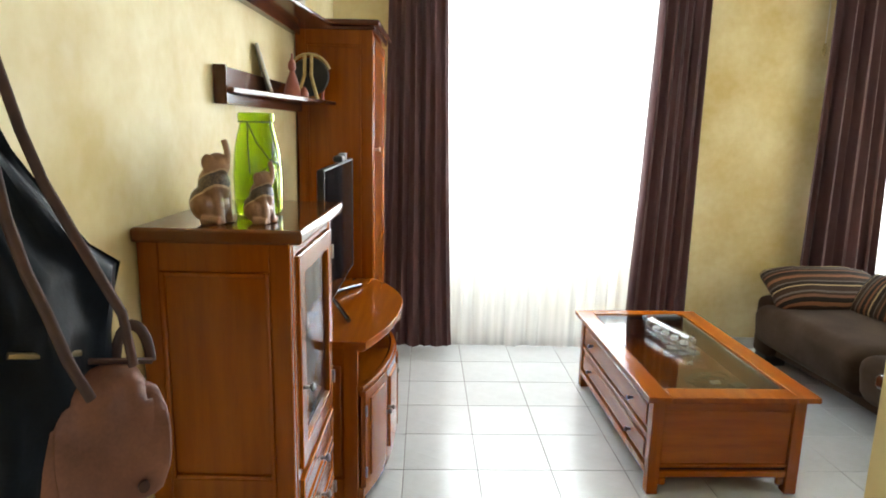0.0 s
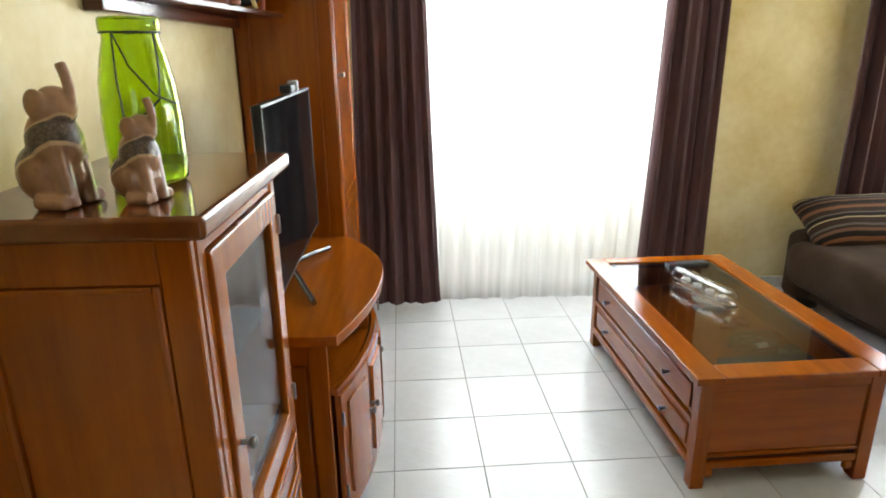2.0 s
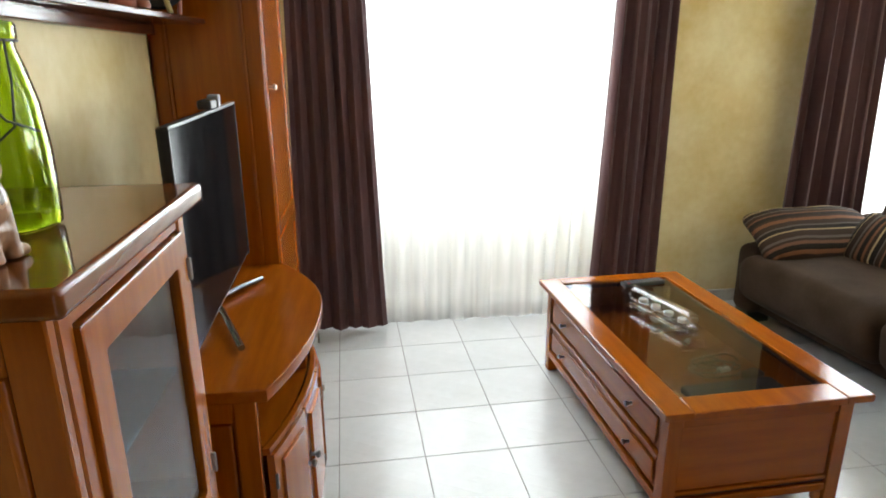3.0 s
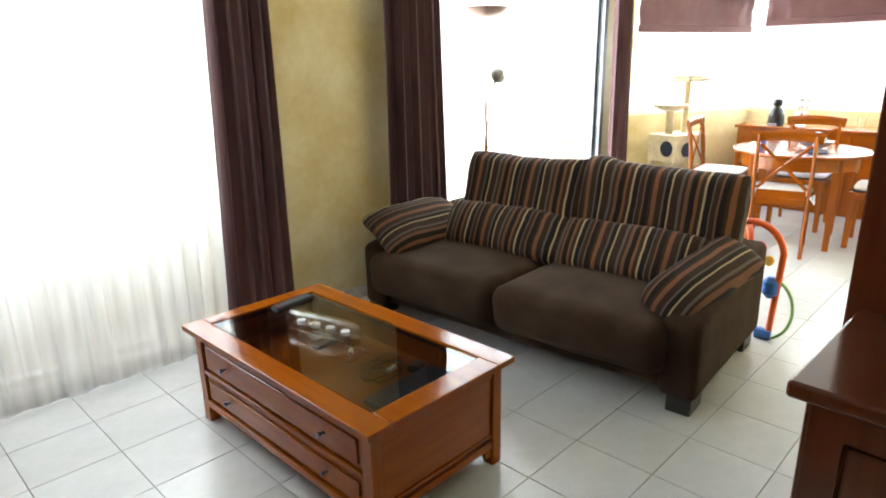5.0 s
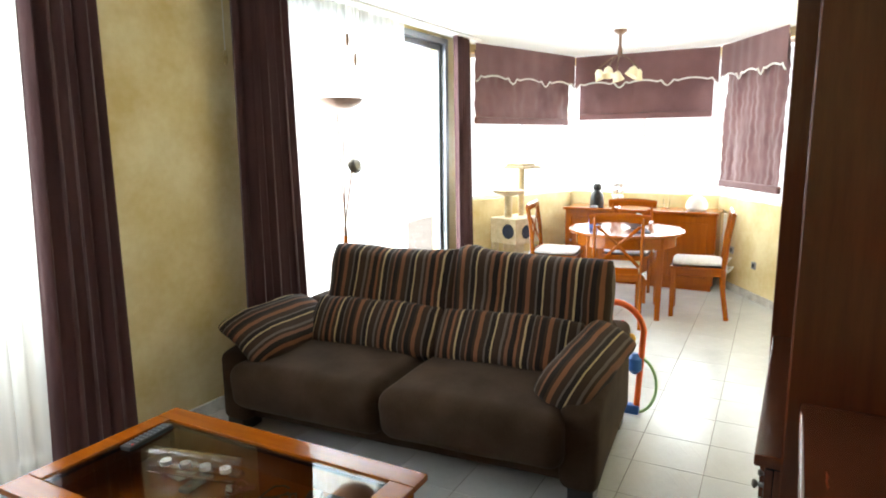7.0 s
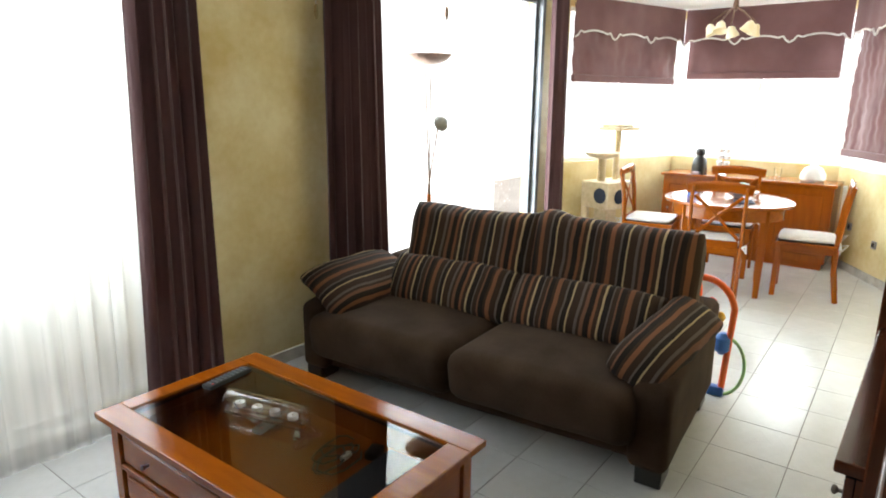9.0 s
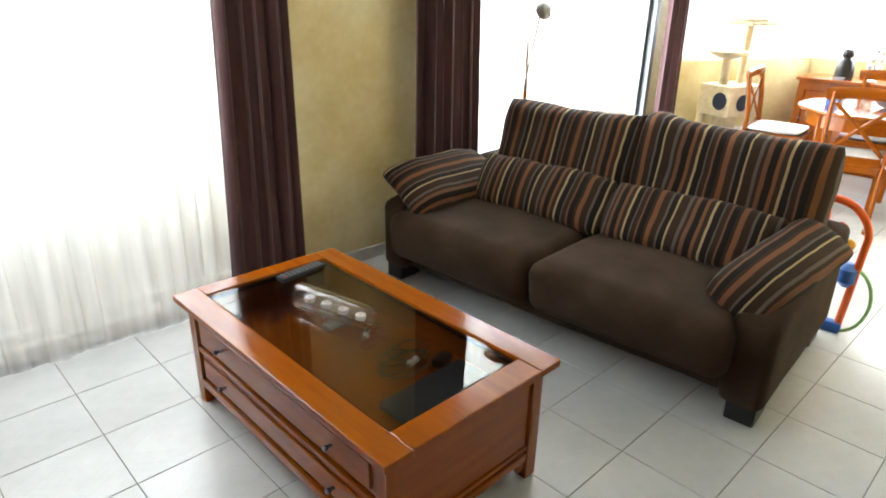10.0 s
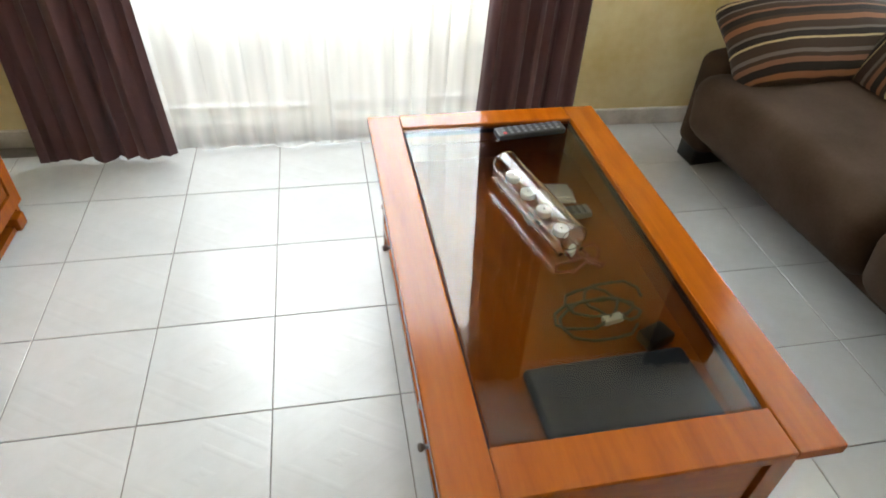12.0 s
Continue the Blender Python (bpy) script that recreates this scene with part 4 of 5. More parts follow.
elephant((-0.45, 1.585, 1.233), 0.84, -12, "large carved wooden elephant statue with raised trunk on the cabinet")
elephant((-0.338, 1.60, 1.233), 0.63, -12, "small carved wooden elephant statue with raised trunk on the cabinet")
jar = thing("glass_jar", "tall lime green glass jar with a black wire handle", "jar", (-0.39, 1.76, 1.233))
jar.scale = (0.88, 0.88, 0.88)
outer = [(0.062, 0.0), (0.070, 0.006), (0.072, 0.03), (0.073, 0.12), (0.068, 0.19), (0.058, 0.24), (0.050, 0.268), (0.050, 0.278), (0.054, 0.283), (0.054, 0.302), (0.050, 0.306)]
inner = [(r - 0.004, max(z, 0.008)) for r, z in outer[::-1]]
part("glass", lathe(bmesh.new(), outer + inner, 36), GREEN_GLASS, jar, "lime green glass", smooth=60)
wire = bmesh.new()
sweep(wire, arc((0, 0, 0.279), 0.0525, 0, 360, 28, "xy"), 0.0018, 6)
sweep(wire, [(0.05, -0.02, 0.279), (0.062, -0.045, 0.22), (0.058, -0.052, 0.16), (0.02, -0.077, 0.12)], 0.0018, 6)
sweep(wire, [(-0.01, -0.055, 0.279), (0.02, -0.073, 0.22), (0.055, -0.065, 0.17), (0.076, -0.02, 0.15)], 0.0018, 6)
sweep(wire, [(-0.01, -0.055, 0.279), (-0.004, -0.076, 0.2), (0.0, -0.078, 0.13)], 0.0018, 6)
part("wire_handle", wire, BLACK, jar, "thin black wire")


# ---- bags on the hook by the entry ----
def bags():
    hook = thing("wall_hook", "dark wooden hook rail on the yellow wall", "hook", (-0.62, 0.84, 1.72))
    part("rail", B(0.0, 0.02, -0.25, 0.25, -0.04, 0.04, bev=0.005), DARK_Y, hook)
    for y in (-0.06, 0.12):
        part("peg", rod(bmesh.new(), (0.02, y, 0), (0.09, y, 0.03), 0.009, 0.012), PEWTER, hook)
    t = thing("leather_handbag", "slouched brown leather handbag hanging by long dark straps", "bag", (-0.44, 0.975, 0.145), rz=38)
    t.scale = (0.76, 0.78, 0.9)
    body = pillow(0.29, 0.17, 0.28, None, 0.55, 3.5, 0.02, 3)
    for v in body.verts:
        z = v.co.z / 0.15
        v.co.x *= 1.0 - 0.18 * max(0, z) + 0.02 * math.sin(9 * z)
        v.co.y += 0.008 * math.sin(v.co.x * 60) * max(0, z)
        v.co.z += 0.92
    part("body", body, TAN_LEATHER, t)
    flap = pillow(0.22, 0.05, 0.22, pose(0.035, -0.062, 0.925), 0.5, 4, 0.008, 7)
    part("pocket", flap, TAN_LEATHER, t, "lighter brown front pocket")
    part("zip", sweep(bmesh.new(), [(-0.14, -0.01, 1.055), (0, -0.02, 1.075), (0.13, -0.01, 1.05)], 0.006, 6), STRAP, t)
    part("stud", rod(bmesh.new(), (0.08, -0.088, 0.85), (0.08, -0.096, 0.85), 0.011, n=16), STRAP, t)
    for s in (-1, 1):
        part("strap_loop", sweep(bmesh.new(), arc((0.10 if s > 0 else -0.10, s * 0.02, 1.04), 0.035, 0, 180, 10, ry=0.075), 0.011, 8, 0.4), STRAP, t)
    back = (pose(-0.44, 0.975, 0.145, 0, 0, 38) @ Matrix.Diagonal((0.76, 0.78, 0.9, 1))).inverted()
    for way in (((-0.53, 0.86, 1.74), (-0.50, 0.85, 1.60), (-0.451, 0.85, 1.409), (-0.444, 0.85, 1.351), (-0.425, 0.85, 1.277), (-0.409, 0.86, 1.216), (-0.388, 0.86, 1.153), (-0.385, 0.90, 1.08)), ((-0.53, 0.95, 1.74), (-0.505, 0.94, 1.58), (-0.467, 0.93, 1.458), (-0.443, 0.93, 1.389), (-0.415, 0.94, 1.318), (-0.368, 0.97, 1.187), (-0.362, 0.98, 1.10))):
        part("strap", sweep(bmesh.new(), [back @ Vector(p) for p in way], 0.0098, 10, 0.4), STRAP, t)
    k = thing("black_bag", "black leather shoulder bag hanging open by its straps", "bag", (-0.497, 0.935, 0.085), rz=58)
    bm = bmesh.new()
    rings, n = [], 28
    for z, w, d, lean in ((0.80, 0.10, 0.06, -0.02), (0.84, 0.115, 0.07, -0.02), (0.95, 0.12, 0.07, -0.01), (1.06, 0.115, 0.065, 0.0), (1.13, 0.13, 0.055, 0.012), (1.165, 0.135, 0.045, 0.015), (1.20, 0.11, 0.04, -0.005), (1.34, 0.06, 0.035, -0.06), (1.55, 0.03, 0.025, -0.10)):
        ring = []
        for i in range(n):
            a = 2 * math.pi * i / n
            p = Vector((w * math.cos(a) + lean, d * math.sin(a), z))
            p += 0.016 * noise.noise_vector(p * 10) + Vector((0, 0.010 * math.sin(a * 7 + z * 14), 0))
            ring.append(bm.verts.new(p))
        rings.append(ring)
    for a, b in zip(rings, rings[1:]):
        for i in range(n):
            bm.faces.new((a[i], a[(i + 1) % n], b[(i + 1) % n], b[i]))
    bm.faces.new(rings[0][::-1])
    bm.faces.new(rings[-1])
    bmesh.ops.subdivide_edges(bm, edges=bm.edges[:], cuts=1, smooth=0.6, use_grid_fill=True)
    part("body", bm, LEATHER, k)
    part("zip", sweep(bmesh.new(), [(-0.05, -0.066, 1.075), (0.0, -0.070, 1.060), (0.045, -0.064, 1.05)], 0.005, 6), BRASS, k, "brass zip")
    part("buckle", B(-0.085, -0.055, -0.06, -0.045, 1.36, 1.385, bev=0.003), CHROME, k)
    part("strap", sweep(bmesh.new(), [(-0.10, -0.02, 1.40), (-0.1, -0.01, 1.6), (-0.12, 0.02, 1.74)], 0.018, 8, 0.3), LEATHER, k)


bags()


# ---- coffee table ----
def coffee_table():
    t = thing("coffee_table", "cherry-stained coffee table with a glass top and drawers", "coffee table", (1.269, 3.006, 0), rz=2.1)
    a, b, H, w = 0.352, 0.61, 0.445, 0.095
    top = bmesh.new()
    box(top, -a, -a + w, -b, b, H - 0.026, H, 0.006, 2)
    box(top, a - w, a, -b, b, H - 0.026, H, 0.006, 2)
    box(top, -a + w, a - w, -b, -b + w, H - 0.026, H - 0.0005, 0.003)
    box(top, -a + w, a - w, b - w * 0.8, b, H - 0.026, H - 0.0005, 0.003)
    part("top_frame", top, WOOD_Y, t)
    # dark strips sunk below the glass, painting the shadowed gap round it
    lip = bmesh.new()
    for x0, x1, y0, y1 in ((-a + w + 0.0005, -a + w + 0.007, -b + w, b - w * 0.8), (a - w - 0.007, a - w - 0.0005, -b + w, b - w * 0.8), (-a + w + 0.007, a - w - 0.007, -b + w + 0.0005, -b + w + 0.007), (-a + w + 0.007, a - w - 0.007, b - w * 0.8 - 0.007, b - w * 0.8 - 0.0005)):
        box(lip, x0, x1, y0, y1, H - 0.030, H - 0.017, 0)
    part("glass_gap_shade", lip, GAP_SHADE, t, "dark strip painted for the shadow in the gap round the glass")
    pane = part("glass_top", B(-a + w + 0.007, a - w - 0.007, -b + w + 0.007, b - w * 0.8 - 0.007, H - 0.014, H - 0.006, bev=0), TABLE_GLASS, t, "smoked glass pane")
    pane.visible_shadow = False
    ea, eb = a - 0.035, b - 0.035
    for sx in (-1, 1):
        for sy in (-1, 1):
            x, y = sx * ea, sy * eb
            part("leg", B(min(x, x - sx * 0.05), max(x, x - sx * 0.05), min(y, y - sy * 0.05), max(y, y - sy * 0.05), 0, H - 0.027, bev=0.005, seg=2), WOOD_Z, t)
            foot = B(min(x - sx * 0.05, x - sx * 0.085), max(x - sx * 0.05, x - sx * 0.085), min(y - sy * 0.006, y - sy * 0.03), max(y - sy * 0.006, y - sy * 0.03), 0.035, 0.075, bev=0.012, seg=3)
            part("corner_bracket", foot, WOOD_Z, t)
    tray = bmesh.new()
    box(tray, -ea + 0.02, ea - 0.02, -eb + 0.02, eb - 0.02, 0.30, 0.312, 0)
    part("tray", tray, WOOD_Y, t)
    part("inner_side", B(-ea + 0.021, -ea + 0.033, -eb + 0.05, eb - 0.05, 0.09, H - 0.027, bev=0), WOOD_Y, t)
    part("inner_side", B(ea - 0.035, ea - 0.021, -eb + 0.05, eb - 0.05, 0.09, H - 0.027, bev=0), WOOD_Y, t)
    for s in (-1, 1):
        f = "-y" if s < 0 else "+y"
        fr = bmesh.new()
        for u0, u1, v0, v1 in ((-ea + 0.05, ea - 0.05, H - 0.075, H - 0.027), (-ea + 0.05, ea - 0.05, 0.12, 0.135), (-ea + 0.05, ea - 0.05, 0.075, 0.105)):
            face_box(fr, f, s * eb, u0, u1, v0, v1, -0.02, -0.003, 0.003)
        part("end_rail", fr, WOOD_X, t)
        part("end_panel", face_box(bmesh.new(), f, s * eb, -ea + 0.052, ea - 0.052, 0.136, H - 0.076, -0.02, -0.010, 0.003), WOOD_X, t)
        # dark strip behind the rails: shade of the gap put into colour
        part("end_gap_shade", face_box(bmesh.new(), f, s * eb, -ea + 0.051, ea - 0.051, 0.106, 0.119, -0.02, -0.014, 0), GAP_SHADE, t)
    for s in (-1, 1):
        f = "-x" if s < 0 else "+x"
        rails = bmesh.new()
        for v0, v1, o in ((H - 0.055, H - 0.027, -0.001), (0.232, 0.252, -0.001), (0.075, 0.108, 0.0)):
            face_box(rails, f, s * ea, -eb + 0.05, eb - 0.05, v0, v1, -0.02, o, 0.003)
        part("side_rail", rails, WOOD_Y, t)
        for z0, z1 in ((0.255, H - 0.058), (0.112, 0.229)):
            d = part("drawer", face_box(bmesh.new(), f, s * ea, -eb + 0.056, eb - 0.056, z0 + 0.002, z1 - 0.002, -0.02, -0.012, 0.003, 2), WOOD_Y, t)
            part("panel", face_box(bmesh.new(), f, s * ea, -eb + 0.075, eb - 0.075, z0 + 0.018, z1 - 0.018, -0.012, -0.003, 0.004), WOOD_Y, d)
            for y in (-0.33, 0.33):
                knob(d, f, s * (ea - 0.004), y, (z0 + z1) / 2, 0.010)


coffee_table()
TABLE_TOP = pose(1.269, 3.006, 0.4395, 0, 0, 2.1)


def on_table(name, label, category, x, y, z, rz, group=""):
    t = thing(name, label, category, group=group)
    t.matrix_basis = TABLE_TOP @ pose(x, y, z, 0, 0, rz)
    return t


def remote(t, body, keys, long=0.20, wide=0.048):
    part("casing", B(-long / 2, long / 2, -wide / 2, wide / 2, 0, 0.020, bev=0.007, seg=2), body, t)
    for i in range(9):
        for j in range(3):
            c = RED if (i, j) == (0, 0) else keys
            x, y = -long / 2 + 0.022 + i * (long - 0.045) / 8, (j - 1) * wide * 0.28
            part("button", B(x - 0.005, x + 0.005, y - 0.004, y + 0.004, 0.0205, 0.0225, bev=0.0008), c, t)


remote(on_table("remote_control", "long black remote control lying on the glass", "remote", 0.11, 0.475, -0.005, 6), BLACK, ALUMINIUM, 0.21, 0.050)
remote(on_table("remote_control", "grey remote control lying in the tray under the glass", "remote", 0.13, 0.22, -0.121, 5), GREY_PLASTIC, BLACK, 0.19, 0.045)
holder = on_table("candle_holder", "clear glass tube holding four white tealights", "candle holder", 0.012, 0.105, -0.005, 103)
tube_len = 0.33
ring = bmesh.new()
prof = [(0.034, -tube_len / 2), (0.034, tube_len / 2), (0.031, tube_len / 2), (0.031, -tube_len / 2)]
rr = [[ring.verts.new((z, r * math.cos(2 * math.pi * i / 28), 0.045 + r * math.sin(2 * math.pi * i / 28))) for i in range(28)] for r, z in prof]
for a, b in zip(rr, rr[1:] + rr[:1]):
    for i in range(28):
        ring.faces.new((a[i], a[(i + 1) % 28], b[(i + 1) % 28], b[i]))
part("tube", ring, CLEAR, holder, "clear glass tube", smooth=60)
for s in (-1, 1):
    part("stand_rod", rod(bmesh.new(), (-tube_len / 2, s * 0.028, 0.006), (tube_len / 2, s * 0.028, 0.006), 0.006, n=10), CLEAR, holder)
for i in range(4):
    x = -0.115 + i * 0.077
    part("tealight", lathe(bmesh.new(), [(0.019, 0.022), (0.019, 0.036), (0.017, 0.038), (0.004, 0.037), (0.002, 0.043)], 18, at=(x, 0, 0)), CERAMIC, holder)
paper = on_table("paper_slip", "folded white paper slips in the tray under the glass", "paper", 0.15, 0.32, -0.121, -8)
part("sheet", B(-0.06, 0.06, -0.035, 0.035, 0, 0.003, bev=0), PAPER, paper)
part("sheet", B(-0.02, 0.05, -0.015, 0.05, 0.004, 0.007, bev=0), WHITE_PLASTIC, paper)
rnd = random.Random(4)
for name, label, mat_, cx, cy, r, turns in (("cable", "coiled grey-green cable in the tray under the glass", CABLE, 0.12, -0.14, 0.085, 4), ("cable", "small red cable in the tray under the glass", RED_CABLE, 0.13, 0.03, 0.045, 3)):
    c = on_table(name, label, "cable", cx, cy, -0.121, 0)
    pts = []
    for k in range(turns * 14):
        a = 2 * math.pi * k / 14
        q = r * (0.75 + 0.35 * math.sin(k * 0.37 + cx * 9))
        pts.append((q * 1.2 * math.cos(a) + 0.03 * math.sin(k * 0.21), q * 0.7 * math.sin(a) + 0.03 * math.cos(k * 0.17), 0.006 + 0.004 * (k % 3)))
    part("wire", sweep(bmesh.new(), pts, 0.0035, 6), mat_, c)
for x, y, rz, lab in ((0.13, -0.17, 10, "white plug adapter in the tray under the glass"), (0.12, 0.075, 40, "small silver plug in the tray under the glass")):
    c = on_table("plug_adapter", lab, "adapter", x, y, -0.121, rz, "plugs")
    part("body", B(-0.025, 0.025, -0.011, 0.011, 0, 0.016, bev=0.004, seg=2), WHITE_PLASTIC, c)
    part("pin", rod(bmesh.new(), (0.025, 0, 0.008), (0.042, 0, 0.008), 0.003), CHROME, c)
c = on_table("headset", "small black charger in the tray under the glass", "charger", 0.20, -0.24, -0.121, 20)
part("body", B(-0.035, 0.035, -0.025, 0.025, 0, 0.03, bev=0.006, seg=2), BLACK, c)
c = on_table("folded_cloth", "folded navy cloth lying in the tray under the glass", "cloth", 0.05, -0.40, -0.116, 2)
part("layer", slab(-0.17, 0.19, -0.09, 0.11, 0.0, 0.03, 0.012, 0.002, 2, 3), NAVY, c)


# ---- sofa ----
def sofa():
    t = thing("sofa", "two-seat chocolate brown suede sofa with striped cushions", "sofa", (2.40, 2.04, 0), rz=6.0)
    L = 2.00
    part("base", slab(0.04, 0.92, 0.10, L - 0.10, 0.075, 0.27, 0.03, 0.006), SUEDE, t)
    part("back_frame", slab(0.66, 0.93, 0.06, L - 0.06, 0.08, 0.60, 0.06, 0.008), SUEDE, t)
    for k, y in enumerate((0.0, L - 0.17)):
        arm = slab(-0.03, 0.99, y, y + 0.17, 0.075, 0.50, 0.045, 0.006, k)
        for v in arm.verts:
            if v.co.z > 0.3:
                v.co.z += max(0, v.co.x - 0.35) * 0.12
                v.co.z -= max(0, 0.3 - v.co.x) * 0.16
        part("armrest", arm, SUEDE, t)
    for k, y in enumerate((0.13, L / 2)):
        seat = slab(-0.14, 0.72, y + 0.003, y + L / 2 - 0.133, 0.165, 0.43, 0.075, 0.010, 5 + k)
        for v in seat.verts:
            yy = (v.co.y - y) / (L / 2 - 0.13) * 2 - 1
            if v.co.z < 0.28 and v.co.x < 0.1:
                v.co.x += 0.45 * (0.28 - v.co.z)
            if v.co.z > 0.3:
                v.co.z += 0.018 * (1 - yy * yy) - 0.03 * max(0, v.co.x - 0.2)
        part("seat_cushion", seat, SUEDE, t)
    for k, (y, wide) in enumerate(((0.505, 0.89), (1.315, 0.86))):
        bm = pillow(0.52, wide, 0.25, pose(0.70, y, 0.69, 0, -74, 0), 0.5, 5, 0.016, k, 16)
        for v in bm.verts:
            lift = max(0, min(1, (v.co.z - 0.62) / 0.3))
            v.co.z += lift * (0.045 * math.exp(-((v.co.y - 0.85) / 0.10) ** 2) - 0.012 * (k == 1) * math.sin(math.pi * (v.co.y - 0.92) / 0.79))
            v.co.x += 0.012 * math.sin(v.co.y * 23 + k) * lift * (1 - lift)
        part("back_cushion", bm, STRIPE_Y, t, "striped back cushion in brown, rust and cream")
    for k, (y, wide) in enumerate(((0.555, 0.80), (1.345, 0.83))):
        bm = pillow(0.31, wide, 0.20, pose(0.50, y, 0.52, 0, -56, 0), 0.42, 3, 0.014, 4 + k, 14)
        part("lumbar_cushion", bm, STRIPE_Y2, t, "striped lower cushion in brown, rust and cream")
    for k, (size, at) in enumerate((((0.68, 0.25, 0.165), (0.33, 0.11, 0.535, 22, -9, -11)), ((0.75, 0.35, 0.16), (0.32, 1.825, 0.535, 36, 2, 2)))):
        bm = pillow(*size, None, 0.52, 3.0, 0.014, 8 + k, 14)
        for v in bm.verts:
            v.co.z -= 1.1 * v.co.y ** 2 + (0.25 if k == 0 else 0.1) * max(0, -v.co.x - 0.2)
        ob = part("arm_cushion", bm, STRIPE_ARM, t, "striped cushion draped over the armrest")
        ob.matrix_basis = pose(*at)
    for x in (0.0, 0.80):
        for y in (0.02, L - 0.12):
            part("foot", B(x, x + 0.15, y, y + 0.11, 0, 0.078, bev=0.006), BLACK, t)


sofa()


# ---- floor lamp behind the sofa ----
def floor_lamp():
    t = thing("floor_lamp", "bronze uplighter floor lamp with a small reading arm", "floor lamp", (3.27, 4.02, 0))
    part("base", lathe(bmesh.new(), [(0.13, 0), (0.13, 0.012), (0.12, 0.022), (0.03, 0.03), (0.014, 0.05)], 28), BRONZE, t)
    part("pole", rod(bmesh.new(), (0, 0, 0.04), (0, 0, 0.93), 0.014), WOOD_Z, t)
    part("collar", rod(bmesh.new(), (0, 0, 0.93), (0, 0, 1.0), 0.014, 0.009), BRONZE, t)
    part("stem", sweep(bmesh.new(), [(0, 0, 1.0), (-0.02, 0, 1.3), (-0.045, 0, 1.76)], 0.005), BRONZE, t)
    part("stem", sweep(bmesh.new(), [(0, 0, 1.0), (0.005, 0, 1.3), (0.012, 0, 1.76)], 0.005), BRONZE, t)
    part("bowl", lathe(bmesh.new(), [(0.03, 1.752), (0.08, 1.765), (0.125, 1.79), (0.155, 1.822), (0.152, 1.824), (0.12, 1.797), (0.03, 1.764)], 32, at=(-0.015, 0, 0)), BRONZE, t)
    part("reading_arm", sweep(bmesh.new(), [(0, 0, 1.0), (0.03, -0.01, 1.18), (0.065, -0.02, 1.36)], 0.006), BRONZE, t)
    head = lathe(bmesh.new(), [(0.015, 0.03), (0.04, 0.02), (0.055, -0.005), (0.052, -0.008), (0.03, 0.01)], 22)
    bmesh.ops.transform(head, matrix=pose(0.08, -0.035, 1.395, 62, -42, 0), verts=head.verts)
    part("reading_head", head, PEWTER, t)


floor_lamp()


# ---- dark wall unit near the entry ----
def wall_unit():
    t = thing("wall_unit", "dark cherry wall unit with drawers and open upper shelves", "wall unit")
    y0, low, top, zt = 0.975, 0.80, 0.965, 2.32
    part("end_top", B(1.065, 1.515, y0, 1.362, top - 0.032, top, bev=0.009, seg=3), DARK_X, t)
    part("end_side", B(1.095, 1.115, y0, 1.325, 0.0, top - 0.033, bev=0.003), DARK_Z, t)
    panel_front(t, "end_panel", "-x", 1.0945, y0 + 0.004, 1.325, 0.03, top - 0.035, 0.055, 0.012, mats=(DARK_Z, DARK_Y))
    panel_front(t, "end_door", "+y", 1.322, 1.118, 1.512, 0.06, top - 0.036, 0.055, 0.018, mats=(DARK_Z, DARK_X), knobs=((1.15, 0.55),))
    for x, y1 in ((1.516, 1.388), (2.62, 1.452)):
        part("upright", B(x, x + 0.032, y0, y1, 0, zt, bev=0.004), DARK_Z, t)
    part("worktop", B(1.549, 2.619, y0, 1.445, low - 0.03, low, bev=0.006, seg=2), DARK_X, t)
    part("body", B(1.549, 2.619, y0, 1.40, 0.06, low - 0.031, bev=0), DARK_Z, t)
    w = 1.07 / 2
    for k in range(2):
        a = 1.549 + k * w
        for z0, z1 in ((0.08, 0.30), (0.305, 0.53), (0.535, 0.765)):
            panel_front(t, "drawer", "+y", 1.401, a + 0.003, a + w - 0.003, z0, z1, 0.03, 0.02, mats=(DARK_X, DARK_X), knobs=((a + w * 0.28, (z0 + z1) / 2), (a + w * 0.72, (z0 + z1) / 2)))
    part("back_panel", B(1.549, 2.619, y0, y0 + 0.012, low + 0.001, zt, bev=0), DARK_Z, t)
    for z in (1.20, 1.56, 1.92, zt - 0.025):
        part("shelf", B(1.549, 2.619, y0 + 0.013, 1.34, z, z + 0.022, bev=0.002), DARK_X, t)
    part("cornice", B(1.49, 2.68, y0, 1.48, zt + 0.001, zt + 0.05, bev=0.012, seg=3), DARK_X, t)


wall_unit()


# ---- dining bay ----
def dining_table():
    t = thing("dining_table", "round cherry-stained dining table with a glossy top", "table", (5.70, 2.74, 0), rz=12)
    part("tabletop", lathe(bmesh.new(), [(0.45, 0.728), (0.50, 0.732), (0.508, 0.742), (0.505, 0.756), (0.495, 0.76)], 56), WOOD_X, t)
    ap = lathe(bmesh.new(), [(0.44, 0.63), (0.44, 0.727), (0.42, 0.727), (0.42, 0.63)], 48)
    part("apron", ap, WOOD_X, t)
    for sx in (-1, 1):
        for sy in (-1, 1):
            bm = bmesh.new()
            box(bm, -0.035, 0.035, -0.035, 0.035, 0, 0.727, 0.005)
            for v in bm.verts:
                f = 0.62 + 0.38 * v.co.z / 0.727
                v.co.x, v.co.y = v.co.x * f + sx * 0.29, v.co.y * f + sy * 0.29
            part("leg", bm, WOOD_Z, t)


dining_table()


